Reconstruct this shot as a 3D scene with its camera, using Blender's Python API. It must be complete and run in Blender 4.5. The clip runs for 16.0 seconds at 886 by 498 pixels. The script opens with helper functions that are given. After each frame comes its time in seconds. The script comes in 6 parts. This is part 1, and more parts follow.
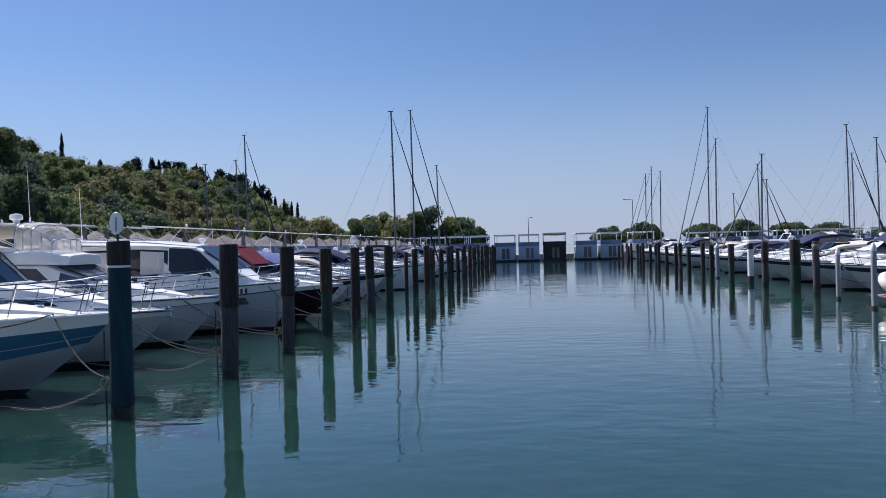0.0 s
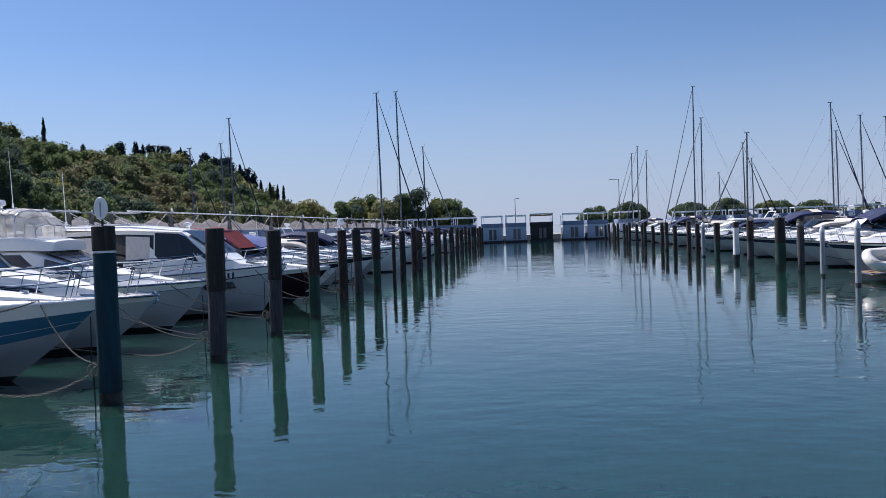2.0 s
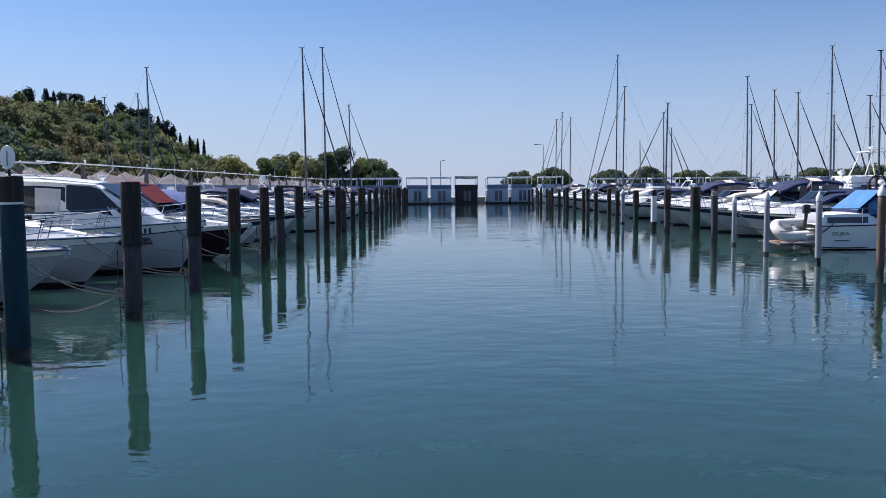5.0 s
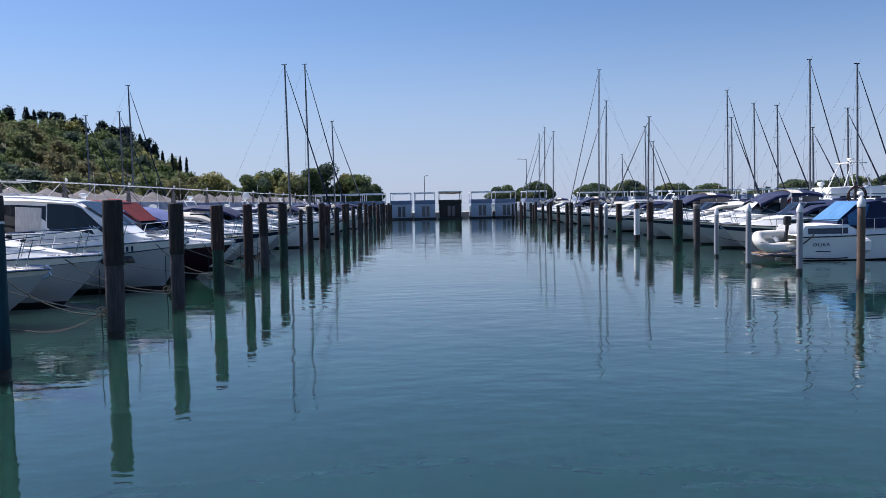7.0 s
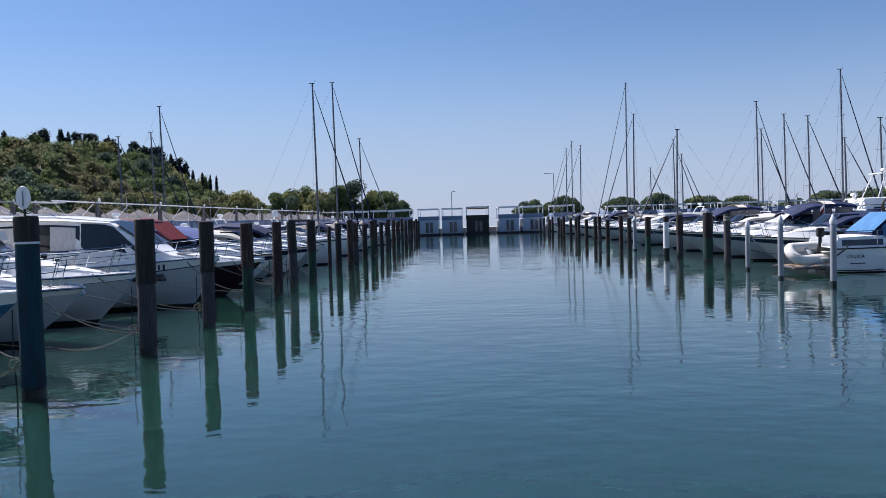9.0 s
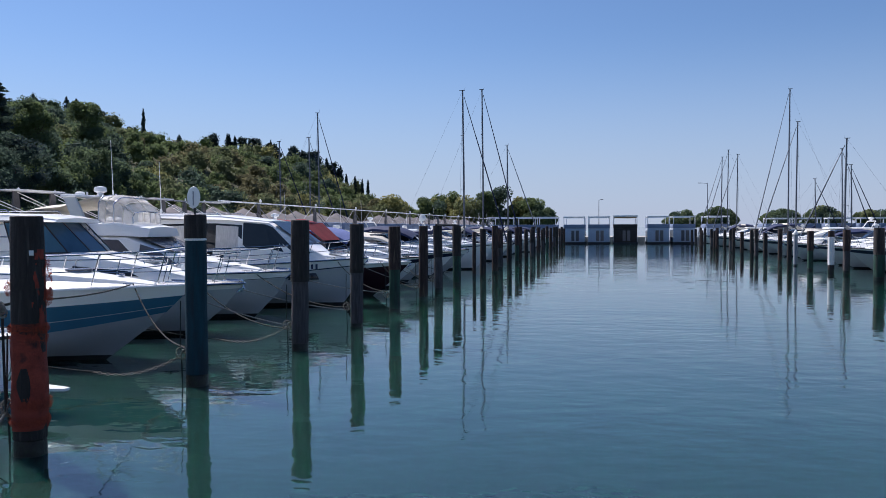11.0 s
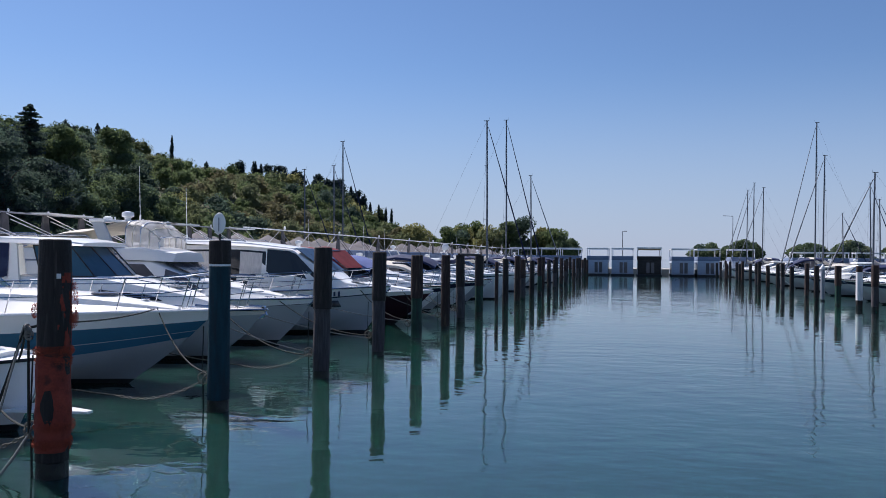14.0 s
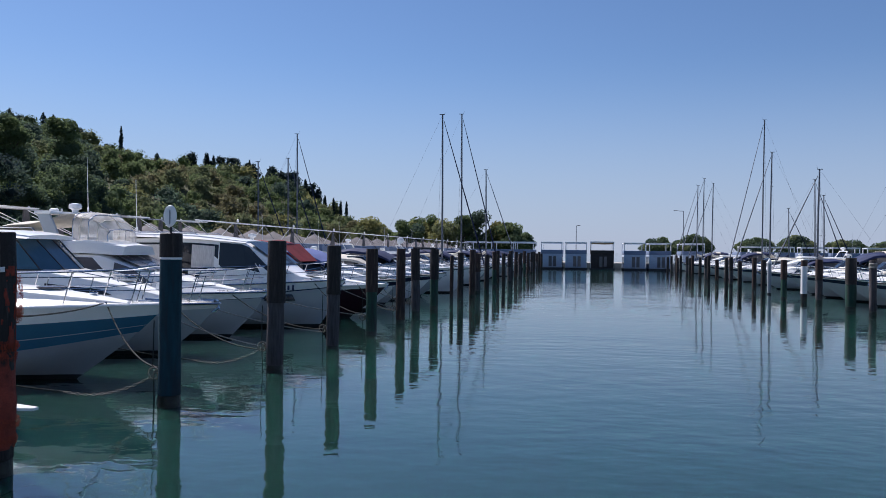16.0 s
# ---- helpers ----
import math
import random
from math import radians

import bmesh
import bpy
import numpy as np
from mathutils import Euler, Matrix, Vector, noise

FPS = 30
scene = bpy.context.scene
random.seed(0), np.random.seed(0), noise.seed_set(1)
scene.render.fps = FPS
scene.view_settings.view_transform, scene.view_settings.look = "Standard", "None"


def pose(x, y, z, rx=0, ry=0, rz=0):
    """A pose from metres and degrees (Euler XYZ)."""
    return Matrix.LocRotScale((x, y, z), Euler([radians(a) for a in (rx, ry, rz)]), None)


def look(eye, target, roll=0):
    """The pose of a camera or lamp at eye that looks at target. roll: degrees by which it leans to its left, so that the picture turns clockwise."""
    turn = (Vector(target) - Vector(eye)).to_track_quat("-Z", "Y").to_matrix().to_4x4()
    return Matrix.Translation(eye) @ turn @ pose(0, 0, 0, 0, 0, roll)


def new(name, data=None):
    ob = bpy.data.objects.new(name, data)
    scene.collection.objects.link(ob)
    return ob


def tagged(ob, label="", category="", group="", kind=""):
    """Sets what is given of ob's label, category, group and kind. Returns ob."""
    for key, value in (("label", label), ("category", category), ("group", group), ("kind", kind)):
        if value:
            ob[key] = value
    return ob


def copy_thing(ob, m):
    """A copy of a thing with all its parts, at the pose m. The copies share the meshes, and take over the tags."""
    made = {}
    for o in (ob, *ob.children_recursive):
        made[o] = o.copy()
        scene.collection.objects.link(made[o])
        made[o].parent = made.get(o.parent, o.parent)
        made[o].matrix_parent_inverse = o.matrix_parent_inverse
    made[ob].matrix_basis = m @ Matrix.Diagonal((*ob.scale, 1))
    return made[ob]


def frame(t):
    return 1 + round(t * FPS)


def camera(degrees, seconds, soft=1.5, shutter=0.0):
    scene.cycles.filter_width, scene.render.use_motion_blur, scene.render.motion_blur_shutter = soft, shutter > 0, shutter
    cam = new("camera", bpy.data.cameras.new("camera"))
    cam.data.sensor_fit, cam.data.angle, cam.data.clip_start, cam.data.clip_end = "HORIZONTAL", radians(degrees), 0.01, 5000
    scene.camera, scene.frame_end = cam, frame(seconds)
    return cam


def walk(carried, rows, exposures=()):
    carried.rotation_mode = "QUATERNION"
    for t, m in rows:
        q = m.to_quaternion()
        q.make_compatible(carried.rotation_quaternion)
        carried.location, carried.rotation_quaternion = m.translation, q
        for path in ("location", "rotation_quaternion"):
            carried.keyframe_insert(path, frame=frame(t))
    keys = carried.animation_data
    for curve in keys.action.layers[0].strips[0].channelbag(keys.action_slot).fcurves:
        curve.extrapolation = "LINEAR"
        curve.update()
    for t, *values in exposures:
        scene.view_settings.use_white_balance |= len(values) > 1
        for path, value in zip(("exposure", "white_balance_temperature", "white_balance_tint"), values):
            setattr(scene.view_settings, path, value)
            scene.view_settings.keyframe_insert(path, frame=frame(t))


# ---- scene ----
cam = camera(57.25, 16.0, soft=0.65)
PATH = [
    (0.0, pose(0, 0, 2.7, 89.84, 1.50, 6.61)),
    (0.5, pose(0, 0, 2.7, 89.32, 1.79, 3.03)),
    (1.0, pose(0, 0, 2.7, 89.47, 2.16, 0.94)),
    (1.5, pose(0, 0, 2.7, 89.15, 2.25, 2.45)),
    (2.0, pose(0, 0, 2.7, 88.52, 2.12, 5.70)),
    (2.5, pose(0, 0, 2.7, 88.02, 1.85, 6.26)),
    (3.0, pose(0, 0, 2.7, 87.62, 1.35, 6.37)),
    (3.5, pose(0, 0, 2.7, 86.89, 0.85, 6.07)),
    (4.0, pose(0, 0, 2.7, 86.53, 0.72, 5.43)),
    (4.5, pose(0, 0, 2.7, 85.90, 0.65, 3.20)),
    (5.0, pose(0, 0, 2.7, 85.66, 0.52, 0.42)),
    (5.2, pose(0, 0, 2.7, 85.69, 0.57, -0.77)),
    (7.3, pose(0, 0, 2.7, 87.10, 1.25, -0.55)),
    (7.5, pose(0, 0, 2.7, 87.38, 1.35, -0.16)),
    (8.0, pose(0, 0, 2.7, 87.57, 1.46, 0.42)),
    (8.5, pose(0, 0, 2.7, 87.67, 1.52, 0.88)),
    (9.0, pose(0, 0, 2.7, 87.85, 1.73, 1.22)),
    (9.5, pose(0, 0, 2.7, 88.18, 1.63, 3.63)),
    (10.0, pose(0, 0, 2.7, 88.30, 1.30, 8.53)),
    (10.2, pose(0, 0, 2.7, 88.35, 1.09, 9.34)),
    (12.3, pose(0, 0, 2.7, 88.87, -0.56, 13.17)),
    (12.5, pose(0, 0, 2.7, 89.06, -0.56, 13.21)),
    (13.0, pose(0, 0, 2.7, 90.19, -0.37, 13.30)),
    (13.5, pose(0, 0, 2.7, 90.50, -0.50, 13.12)),
    (14.0, pose(0, 0, 2.7, 90.54, -0.60, 13.04)),
    (14.5, pose(0, 0, 2.7, 90.46, -0.75, 12.68)),
    (15.0, pose(0, 0, 2.7, 90.29, -0.73, 11.94)),
    (15.5, pose(0, 0, 2.7, 90.26, -0.76, 11.27)),
    (16.0, pose(0, 0, 2.7, 90.13, -0.72, 9.88)),
]
walk(cam, PATH, [(0.0, 0.53, 6000, 17), (1.0, 0.57, 6000, 17), (3.0, 0.60, 6000, 17), (5.0, 0.72, 6000, 17), (8.5, 0.66, 6000, 17), (12.5, 0.57, 6000, 17), (16.0, 0.51, 6000, 17)])

# ---- light ----
SUN_AZ, SUN_EL = -57.0, 51.0
world = bpy.data.worlds.new("world")
scene.world = world
world.use_nodes = True
wt = world.node_tree
sky = wt.nodes.new("ShaderNodeTexSky")
sky.sky_type, sky.sun_disc = "NISHITA", False
sky.sun_elevation, sky.sun_rotation = radians(SUN_EL), radians(SUN_AZ)
sky.air_density, sky.dust_density, sky.ozone_density = 1.0, 0.25, 4.0
clear = wt.nodes.new("ShaderNodeVectorMath")
clear.operation = "MULTIPLY"
clear.inputs[1].default_value = (0.885, 0.96, 1.03)
wt.links.new(sky.outputs[0], clear.inputs[0])
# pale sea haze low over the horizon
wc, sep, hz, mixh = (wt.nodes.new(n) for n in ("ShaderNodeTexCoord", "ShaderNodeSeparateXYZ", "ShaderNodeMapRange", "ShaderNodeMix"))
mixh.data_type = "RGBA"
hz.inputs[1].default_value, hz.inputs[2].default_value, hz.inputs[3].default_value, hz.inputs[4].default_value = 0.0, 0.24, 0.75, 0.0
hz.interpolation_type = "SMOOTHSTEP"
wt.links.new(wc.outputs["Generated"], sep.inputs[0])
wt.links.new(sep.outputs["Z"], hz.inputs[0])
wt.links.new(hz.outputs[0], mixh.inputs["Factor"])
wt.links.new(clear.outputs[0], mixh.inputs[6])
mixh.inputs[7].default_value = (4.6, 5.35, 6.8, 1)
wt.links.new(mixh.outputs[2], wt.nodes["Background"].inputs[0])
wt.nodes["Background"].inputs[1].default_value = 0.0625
sun = new("sun", bpy.data.lights.new("sun", "SUN"))
sun.data.energy, sun.data.angle, sun.data.color = 5.0, radians(0.55), (1.0, 0.94, 0.86)
sd = Vector((math.sin(radians(SUN_AZ)) * math.cos(radians(SUN_EL)), math.cos(radians(SUN_AZ)) * math.cos(radians(SUN_EL)), math.sin(radians(SUN_EL))))
sun.matrix_world = look(sd * 50, (0, 0, 0))


# ---- materials ----
def mat(name, col, rough=0.5, metal=0.0, vary=0.12, scale=3.0, fine=40.0, bump=0.0, stain=None, stain_at=0.62, coat=0.0, stretch=(1, 1, 1), island=0.0, trans=0.0, ior=1.45):
    """A surface with slow blotches, fine grain, optional stains and relief."""
    m = bpy.data.materials.new(name)
    m.use_nodes = True
    nt = m.node_tree
    N, K = nt.nodes, nt.links
    p = N["Principled BSDF"]
    p.inputs["Roughness"].default_value, p.inputs["Metallic"].default_value = rough, metal
    p.inputs["Specular IOR Level"].default_value = 0.15 if trans > 0.3 else 0.5
    p.inputs["Coat Weight"].default_value, p.inputs["IOR"].default_value = coat, ior
    tc, mp = N.new("ShaderNodeTexCoord"), N.new("ShaderNodeMapping")
    mp.inputs["Scale"].default_value = stretch
    K.new(tc.outputs["Object"], mp.inputs["Vector"])
    n1, n2 = N.new("ShaderNodeTexNoise"), N.new("ShaderNodeTexNoise")
    for n, s, d in ((n1, scale, 4), (n2, fine, 6)):
        n.inputs["Scale"].default_value, n.inputs["Detail"].default_value = s, d
        K.new(mp.outputs[0], n.inputs["Vector"])
    add = N.new("ShaderNodeMath")
    add.operation = "MULTIPLY_ADD"
    K.new(n2.outputs["Fac"], add.inputs[0])
    add.inputs[1].default_value = 0.6
    K.new(n1.outputs["Fac"], add.inputs[2])
    if island:
        g = N.new("ShaderNodeNewGeometry")
        ad2 = N.new("ShaderNodeMath")
        ad2.operation = "MULTIPLY_ADD"
        K.new(g.outputs["Random Per Island"], ad2.inputs[0])
        ad2.inputs[1].default_value = island
        K.new(add.outputs[0], ad2.inputs[2])
        add = ad2
    r = N.new("ShaderNodeMapRange")
    r.inputs[1].default_value, r.inputs[2].default_value = 0.45, 1.15 + island
    r.inputs[3].default_value, r.inputs[4].default_value = 1 - vary * 1.6, 1 + vary
    K.new(add.outputs[0], r.inputs[0])
    mul = N.new("ShaderNodeVectorMath")
    mul.operation = "SCALE"
    mul.inputs[0].default_value = col
    K.new(r.outputs[0], mul.inputs["Scale"])
    out = mul.outputs[0]
    if stain:
        n3, ss, mx = N.new("ShaderNodeTexNoise"), N.new("ShaderNodeMapRange"), N.new("ShaderNodeMix")
        n3.inputs["Scale"].default_value, n3.inputs["Detail"].default_value = scale * 0.7, 8
        K.new(mp.outputs[0], n3.inputs["Vector"])
        ss.inputs[1].default_value, ss.inputs[2].default_value = stain_at - 0.06, stain_at + 0.08
        K.new(n3.outputs["Fac"], ss.inputs[0])
        mx.data_type = "RGBA"
        K.new(ss.outputs[0], mx.inputs["Factor"])
        K.new(out, mx.inputs[6])
        mx.inputs[7].default_value = (*stain, 1)
        out = mx.outputs[2]
    K.new(out, p.inputs["Base Color"])
    if bump:
        b = N.new("ShaderNodeBump")
        b.inputs["Strength"].default_value, b.inputs["Distance"].default_value = bump, 0.02
        K.new(add.outputs[0], b.inputs["Height"])
        K.new(b.outputs[0], p.inputs["Normal"])
    if trans:
        t, mix = N.new("ShaderNodeBsdfTranslucent"), N.new("ShaderNodeMixShader")
        K.new(out, t.inputs["Color"])
        mix.inputs[0].default_value = trans
        K.new(p.outputs[0], mix.inputs[1])
        K.new(t.outputs[0], mix.inputs[2])
        K.new(mix.outputs[0], N["Material Output"].inputs["Surface"])
    return m


GEL = mat("gelcoat_white", (0.86, 0.86, 0.84), 0.22, vary=0.04, scale=0.8, coat=0.3, stain=(0.66, 0.65, 0.60), stain_at=0.72)
GEL_CREAM = mat("gelcoat_cream", (0.74, 0.71, 0.64), 0.28, vary=0.05, scale=0.9, coat=0.2, stain=(0.62, 0.58, 0.50), stain_at=0.70)
# serves real grey parts, and as painted shade on white hull sides
GEL_GREY_AND_SHADE = mat("gelcoat_grey_and_shade", (0.46, 0.48, 0.485), 0.25, vary=0.06, scale=0.9, coat=0.3, stain=(0.40, 0.41, 0.42), stain_at=0.68)
# lower hull of the blue-banded cruiser, shade put into its grey
GEL_SHADED = mat("gelcoat_shaded", (0.31, 0.33, 0.345), 0.35, vary=0.1, scale=1.1, coat=0.1, stain=(0.24, 0.25, 0.25), stain_at=0.62)
GEL_BLUE = mat("gelcoat_steel_blue", (0.045, 0.15, 0.24), 0.25, vary=0.1, scale=1.2, coat=0.3, stain=(0.06, 0.17, 0.25), stain_at=0.66)
GEL_NAVY = mat("gelcoat_navy", (0.015, 0.022, 0.05), 0.2, vary=0.1, scale=1.2, coat=0.4)
GEL_RED = mat("gelcoat_dark_red", (0.030, 0.009, 0.016), 0.3, vary=0.15, scale=1.2, coat=0.3, stain=(0.06, 0.02, 0.02))
ANTIFOUL = mat("antifouling_black", (0.015, 0.017, 0.02), 0.75, vary=0.3, scale=3, bump=0.3, stain=(0.03, 0.045, 0.03))
ANTIFOUL_BLUE = mat("antifouling_blue", (0.02, 0.05, 0.10), 0.75, vary=0.3, scale=3, bump=0.3, stain=(0.03, 0.05, 0.04))
RUBBER = mat("rubber_black", (0.02, 0.02, 0.022), 0.6, vary=0.15)
STEEL = mat("stainless_steel", (0.62, 0.62, 0.64), 0.16, 1.0, vary=0.06, scale=5)
ALU = mat("mast_aluminium", (0.13, 0.14, 0.16), 0.45, 0.4, vary=0.1, scale=2, stretch=(1, 1, 0.2))
WHITE_PIPE = mat("white_painted_pipe", (0.82, 0.82, 0.80), 0.4, vary=0.06, scale=2, stain=(0.6, 0.58, 0.55), stain_at=0.7)
GLASS = mat("tinted_window_glass", (0.012, 0.016, 0.022), 0.04, vary=0.1, ior=1.5)
GLASS_BLUE = mat("blue_tinted_windscreen", (0.04, 0.10, 0.15), 0.05, vary=0.1, ior=1.5)
GLASS_GREY = mat("smoked_grey_window", (0.10, 0.10, 0.115), 0.12, vary=0.15)
CURTAIN = mat("pale_curtain", (0.62, 0.60, 0.58), 0.35, vary=0.2, scale=6, stretch=(6, 6, 0.5))
VINYL = mat("clear_vinyl", (0.80, 0.78, 0.75), 0.45, vary=0.3, scale=3, bump=0.5, trans=0.3)
# the vinyl lets part of the view through
nt = VINYL.node_tree
tr, mx = nt.nodes.new("ShaderNodeBsdfTransparent"), nt.nodes.new("ShaderNodeMixShader")
src = nt.nodes["Material Output"].inputs["Surface"].links[0].from_socket
mx.inputs[0].default_value = 0.62
nt.links.new(src, mx.inputs[1])
nt.links.new(tr.outputs[0], mx.inputs[2])
nt.links.new(mx.outputs[0], nt.nodes["Material Output"].inputs["Surface"])
CANVAS_RED = mat("canvas_red", (0.22, 0.013, 0.024), 0.85, vary=0.2, scale=2.5, bump=0.25, stain=(0.22, 0.02, 0.03), trans=0.25)
CANVAS_NAVY = mat("canvas_navy", (0.012, 0.022, 0.075), 0.75, vary=0.25, scale=2.5, bump=0.25, stain=(0.03, 0.045, 0.10), trans=0.1)
# sunlit face of the cockpit canvas, its light put into the colour
CANVAS_SUNLIT = mat("canvas_sunlit_blue", (0.07, 0.21, 0.42), 0.8, vary=0.15, scale=2.5, bump=0.25, stain=(0.09, 0.24, 0.44), trans=0.2)
CANVAS_PERI = mat("canvas_faded_blue", (0.13, 0.17, 0.38), 0.8, vary=0.15, scale=2.5, bump=0.25, trans=0.2)
CANVAS_GREY = mat("canvas_grey", (0.15, 0.14, 0.145), 0.85, vary=0.25, scale=1.6, bump=0.3, stain=(0.10, 0.095, 0.10), trans=0.2)
CANVAS_TAN = mat("canvas_tan", (0.45, 0.38, 0.28), 0.85, vary=0.15, scale=2.5, bump=0.25, stain=(0.38, 0.32, 0.24), trans=0.25)
CANVAS_CREAM = mat("canvas_cream", (0.72, 0.68, 0.60), 0.85, vary=0.12, scale=2.5, bump=0.25, stain=(0.6, 0.56, 0.5), trans=0.25)
TEAK = mat("weathered_teak", (0.22, 0.15, 0.10), 0.7, vary=0.3, scale=2, fine=60, bump=0.3, stretch=(0.3, 4, 4))
ROPE = mat("pale_rope", (0.27, 0.26, 0.24), 0.9, vary=0.3, scale=30, fine=200, bump=0.6)
ROPE_DARK = mat("dark_weedy_rope", (0.030, 0.034, 0.03), 0.9, vary=0.4, scale=20, fine=150, bump=0.6)
CHAIN = mat("galvanised_chain", (0.16, 0.15, 0.13), 0.75, 0.2, vary=0.4, scale=30, stain=(0.16, 0.10, 0.06))
WOOD_DARK = mat("tarred_timber", (0.022, 0.017, 0.016), 0.7, vary=0.5, scale=5, fine=60, bump=0.7, stretch=(5, 5, 0.5), stain=(0.06, 0.05, 0.045), stain_at=0.66)
WOOD_BROWN = mat("brown_timber", (0.042, 0.024, 0.021), 0.8, vary=0.45, scale=5, fine=60, bump=0.7, stretch=(5, 5, 0.5), stain=(0.12, 0.085, 0.06))
WOOD_GREY = mat("silvered_timber", (0.078, 0.068, 0.072), 0.85, vary=0.4, scale=5, fine=60, bump=0.8, stretch=(5, 5, 0.5), stain=(0.045, 0.038, 0.036))
WOOD_TEAL = mat("teal_painted_timber", (0.004, 0.040, 0.058), 0.8, vary=0.35, scale=3, fine=50, bump=0.5, stretch=(4, 4, 0.5), stain=(0.010, 0.025, 0.035), stain_at=0.58)
WOOD_GREEN = mat("green_painted_timber", (0.010, 0.05, 0.032), 0.6, vary=0.35, scale=3, fine=50, bump=0.5, stretch=(4, 4, 0.5), stain=(0.012, 0.022, 0.018), stain_at=0.58)
WOOD_WET = mat("wet_weedy_timber", (0.008, 0.010, 0.009), 0.35, vary=0.5, scale=8, bump=0.8, stain=(0.02, 0.03, 0.016))
PAINT_ORANGE = mat("flaking_orange_paint", (0.27, 0.044, 0.026), 0.85, vary=0.35, scale=6, fine=50, bump=0.8, stain=(0.03, 0.016, 0.014), stain_at=0.63)
NET_ORANGE = mat("frayed_orange_netting", (0.38, 0.065, 0.03), 0.9, vary=0.4, scale=20, island=0.5)
PIPE_GREY = mat("grey_plastic_pile", (0.30, 0.31, 0.34), 0.45, vary=0.15, scale=2, stain=(0.20, 0.20, 0.20), stretch=(3, 3, 0.5))
PIPE_BROWN = mat("rust_brown_pile", (0.13, 0.085, 0.06), 0.6, vary=0.25, scale=3, stain=(0.08, 0.06, 0.05), stretch=(3, 3, 0.5), bump=0.3)
CAP_WHITE = mat("white_plastic_cap", (0.72, 0.72, 0.72), 0.4, vary=0.06)
WALL_BLUE = mat("blue_grey_cladding", (0.40, 0.46, 0.56), 0.6, vary=0.12, scale=1, fine=12, stretch=(1, 1, 6), bump=0.2)
WALL_LIGHT = mat("pale_cladding", (0.40, 0.43, 0.48), 0.6, vary=0.1, scale=1, fine=12, stretch=(1, 1, 6), bump=0.2)
WALL_DARK = mat("dark_timber_cladding", (0.035, 0.028, 0.026), 0.7, vary=0.3, scale=1, fine=12, stretch=(1, 1, 6), bump=0.3)
ROOF_DARK = mat("slate_blue_parapet", (0.17, 0.22, 0.33), 0.6, vary=0.12, scale=1)
CONCRETE = mat("quay_concrete", (0.30, 0.29, 0.27), 0.9, vary=0.2, scale=0.8, fine=25, bump=0.5, stain=(0.2, 0.19, 0.17))
EARTH = mat("scrub_ground", (0.055, 0.06, 0.025), 0.95, vary=0.4, scale=0.08, fine=1.5, bump=0.5, stain=(0.10, 0.085, 0.045))
BARK = mat("bark", (0.07, 0.05, 0.038), 0.9, vary=0.3, scale=3, bump=0.8)
INK = mat("ink_navy", (0.02, 0.03, 0.08), 0.6)
LEAF = [mat(n, c, 0.9, vary=0.30, scale=0.15, fine=2, island=0.3, trans=0.54) for n, c in (
    ("foliage_oak", (0.140, 0.185, 0.080)), ("foliage_olive", (0.175, 0.200, 0.100)), ("foliage_deep", (0.085, 0.125, 0.090)),
    ("foliage_dry", (0.185, 0.175, 0.095)), ("foliage_yellow", (0.27, 0.27, 0.11)), ("foliage_pine", (0.120, 0.165, 0.090)), ("foliage_cypress", (0.048, 0.072, 0.070)))]
OAK, OLIVE, DEEP, DRY, YELLOW, PINE, CYPRESS = LEAF

# water: turbid green body under a thin rippled skin
WATER = bpy.data.materials.new("harbour_water")
WATER.use_nodes = True
N, K = WATER.node_tree.nodes, WATER.node_tree.links
wp = N["Principled BSDF"]
wp.inputs["Base Color"].default_value = (0.020, 0.060, 0.050, 1)
wp.inputs["Roughness"].default_value, wp.inputs["IOR"].default_value = 0.03, 1.48
wp.inputs["Subsurface Weight"].default_value, wp.inputs["Subsurface Scale"].default_value = 1.0, 1.3
wp.inputs["Subsurface Radius"].default_value = (0.7, 1.3, 1.0)
tc = N.new("ShaderNodeTexCoord")
hs = []
for sc, st, det, amp, rz in ((0.20, (1, 1.7, 1), 2, 0.026, 0.3), (1.2, (1, 1.5, 1), 2, 0.016, -0.35), (3.4, (1, 1.4, 1), 2, 0.0036, 0.5)):
    mp, n, a = N.new("ShaderNodeMapping"), N.new("ShaderNodeTexNoise"), N.new("ShaderNodeMath")
    mp.inputs["Scale"].default_value, mp.inputs["Rotation"].default_value = st, (0, 0, rz)
    n.inputs["Scale"].default_value, n.inputs["Detail"].default_value, n.inputs["Roughness"].default_value = sc, det, 0.45
    K.new(tc.outputs["Object"], mp.inputs["Vector"])
    K.new(mp.outputs[0], n.inputs["Vector"])
    a.operation = "MULTIPLY_ADD"
    a.inputs[1].default_value, a.inputs[2].default_value = amp, -0.0228
    K.new(n.outputs["Fac"], a.inputs[0])
    if hs:
        K.new(hs[-1].outputs[0], a.inputs[2])
    hs.append(a)
bp = N.new("ShaderNodeBump")
bp.inputs["Strength"].default_value, bp.inputs["Distance"].default_value = 0.75, 1.0
# ruffled patches between glassy ones
pm, pr, pmul = N.new("ShaderNodeTexNoise"), N.new("ShaderNodeMapRange"), N.new("ShaderNodeMath")
pm.inputs["Scale"].default_value, pm.inputs["Detail"].default_value = 0.07, 3
pr.inputs[1].default_value, pr.inputs[2].default_value, pr.inputs[3].default_value, pr.inputs[4].default_value = 0.36, 0.66, 0.50, 1.20
pr.interpolation_type = "SMOOTHSTEP"
pmul.operation = "MULTIPLY"
K.new(tc.outputs["Object"], pm.inputs["Vector"])
K.new(pm.outputs["Fac"], pr.inputs[0])
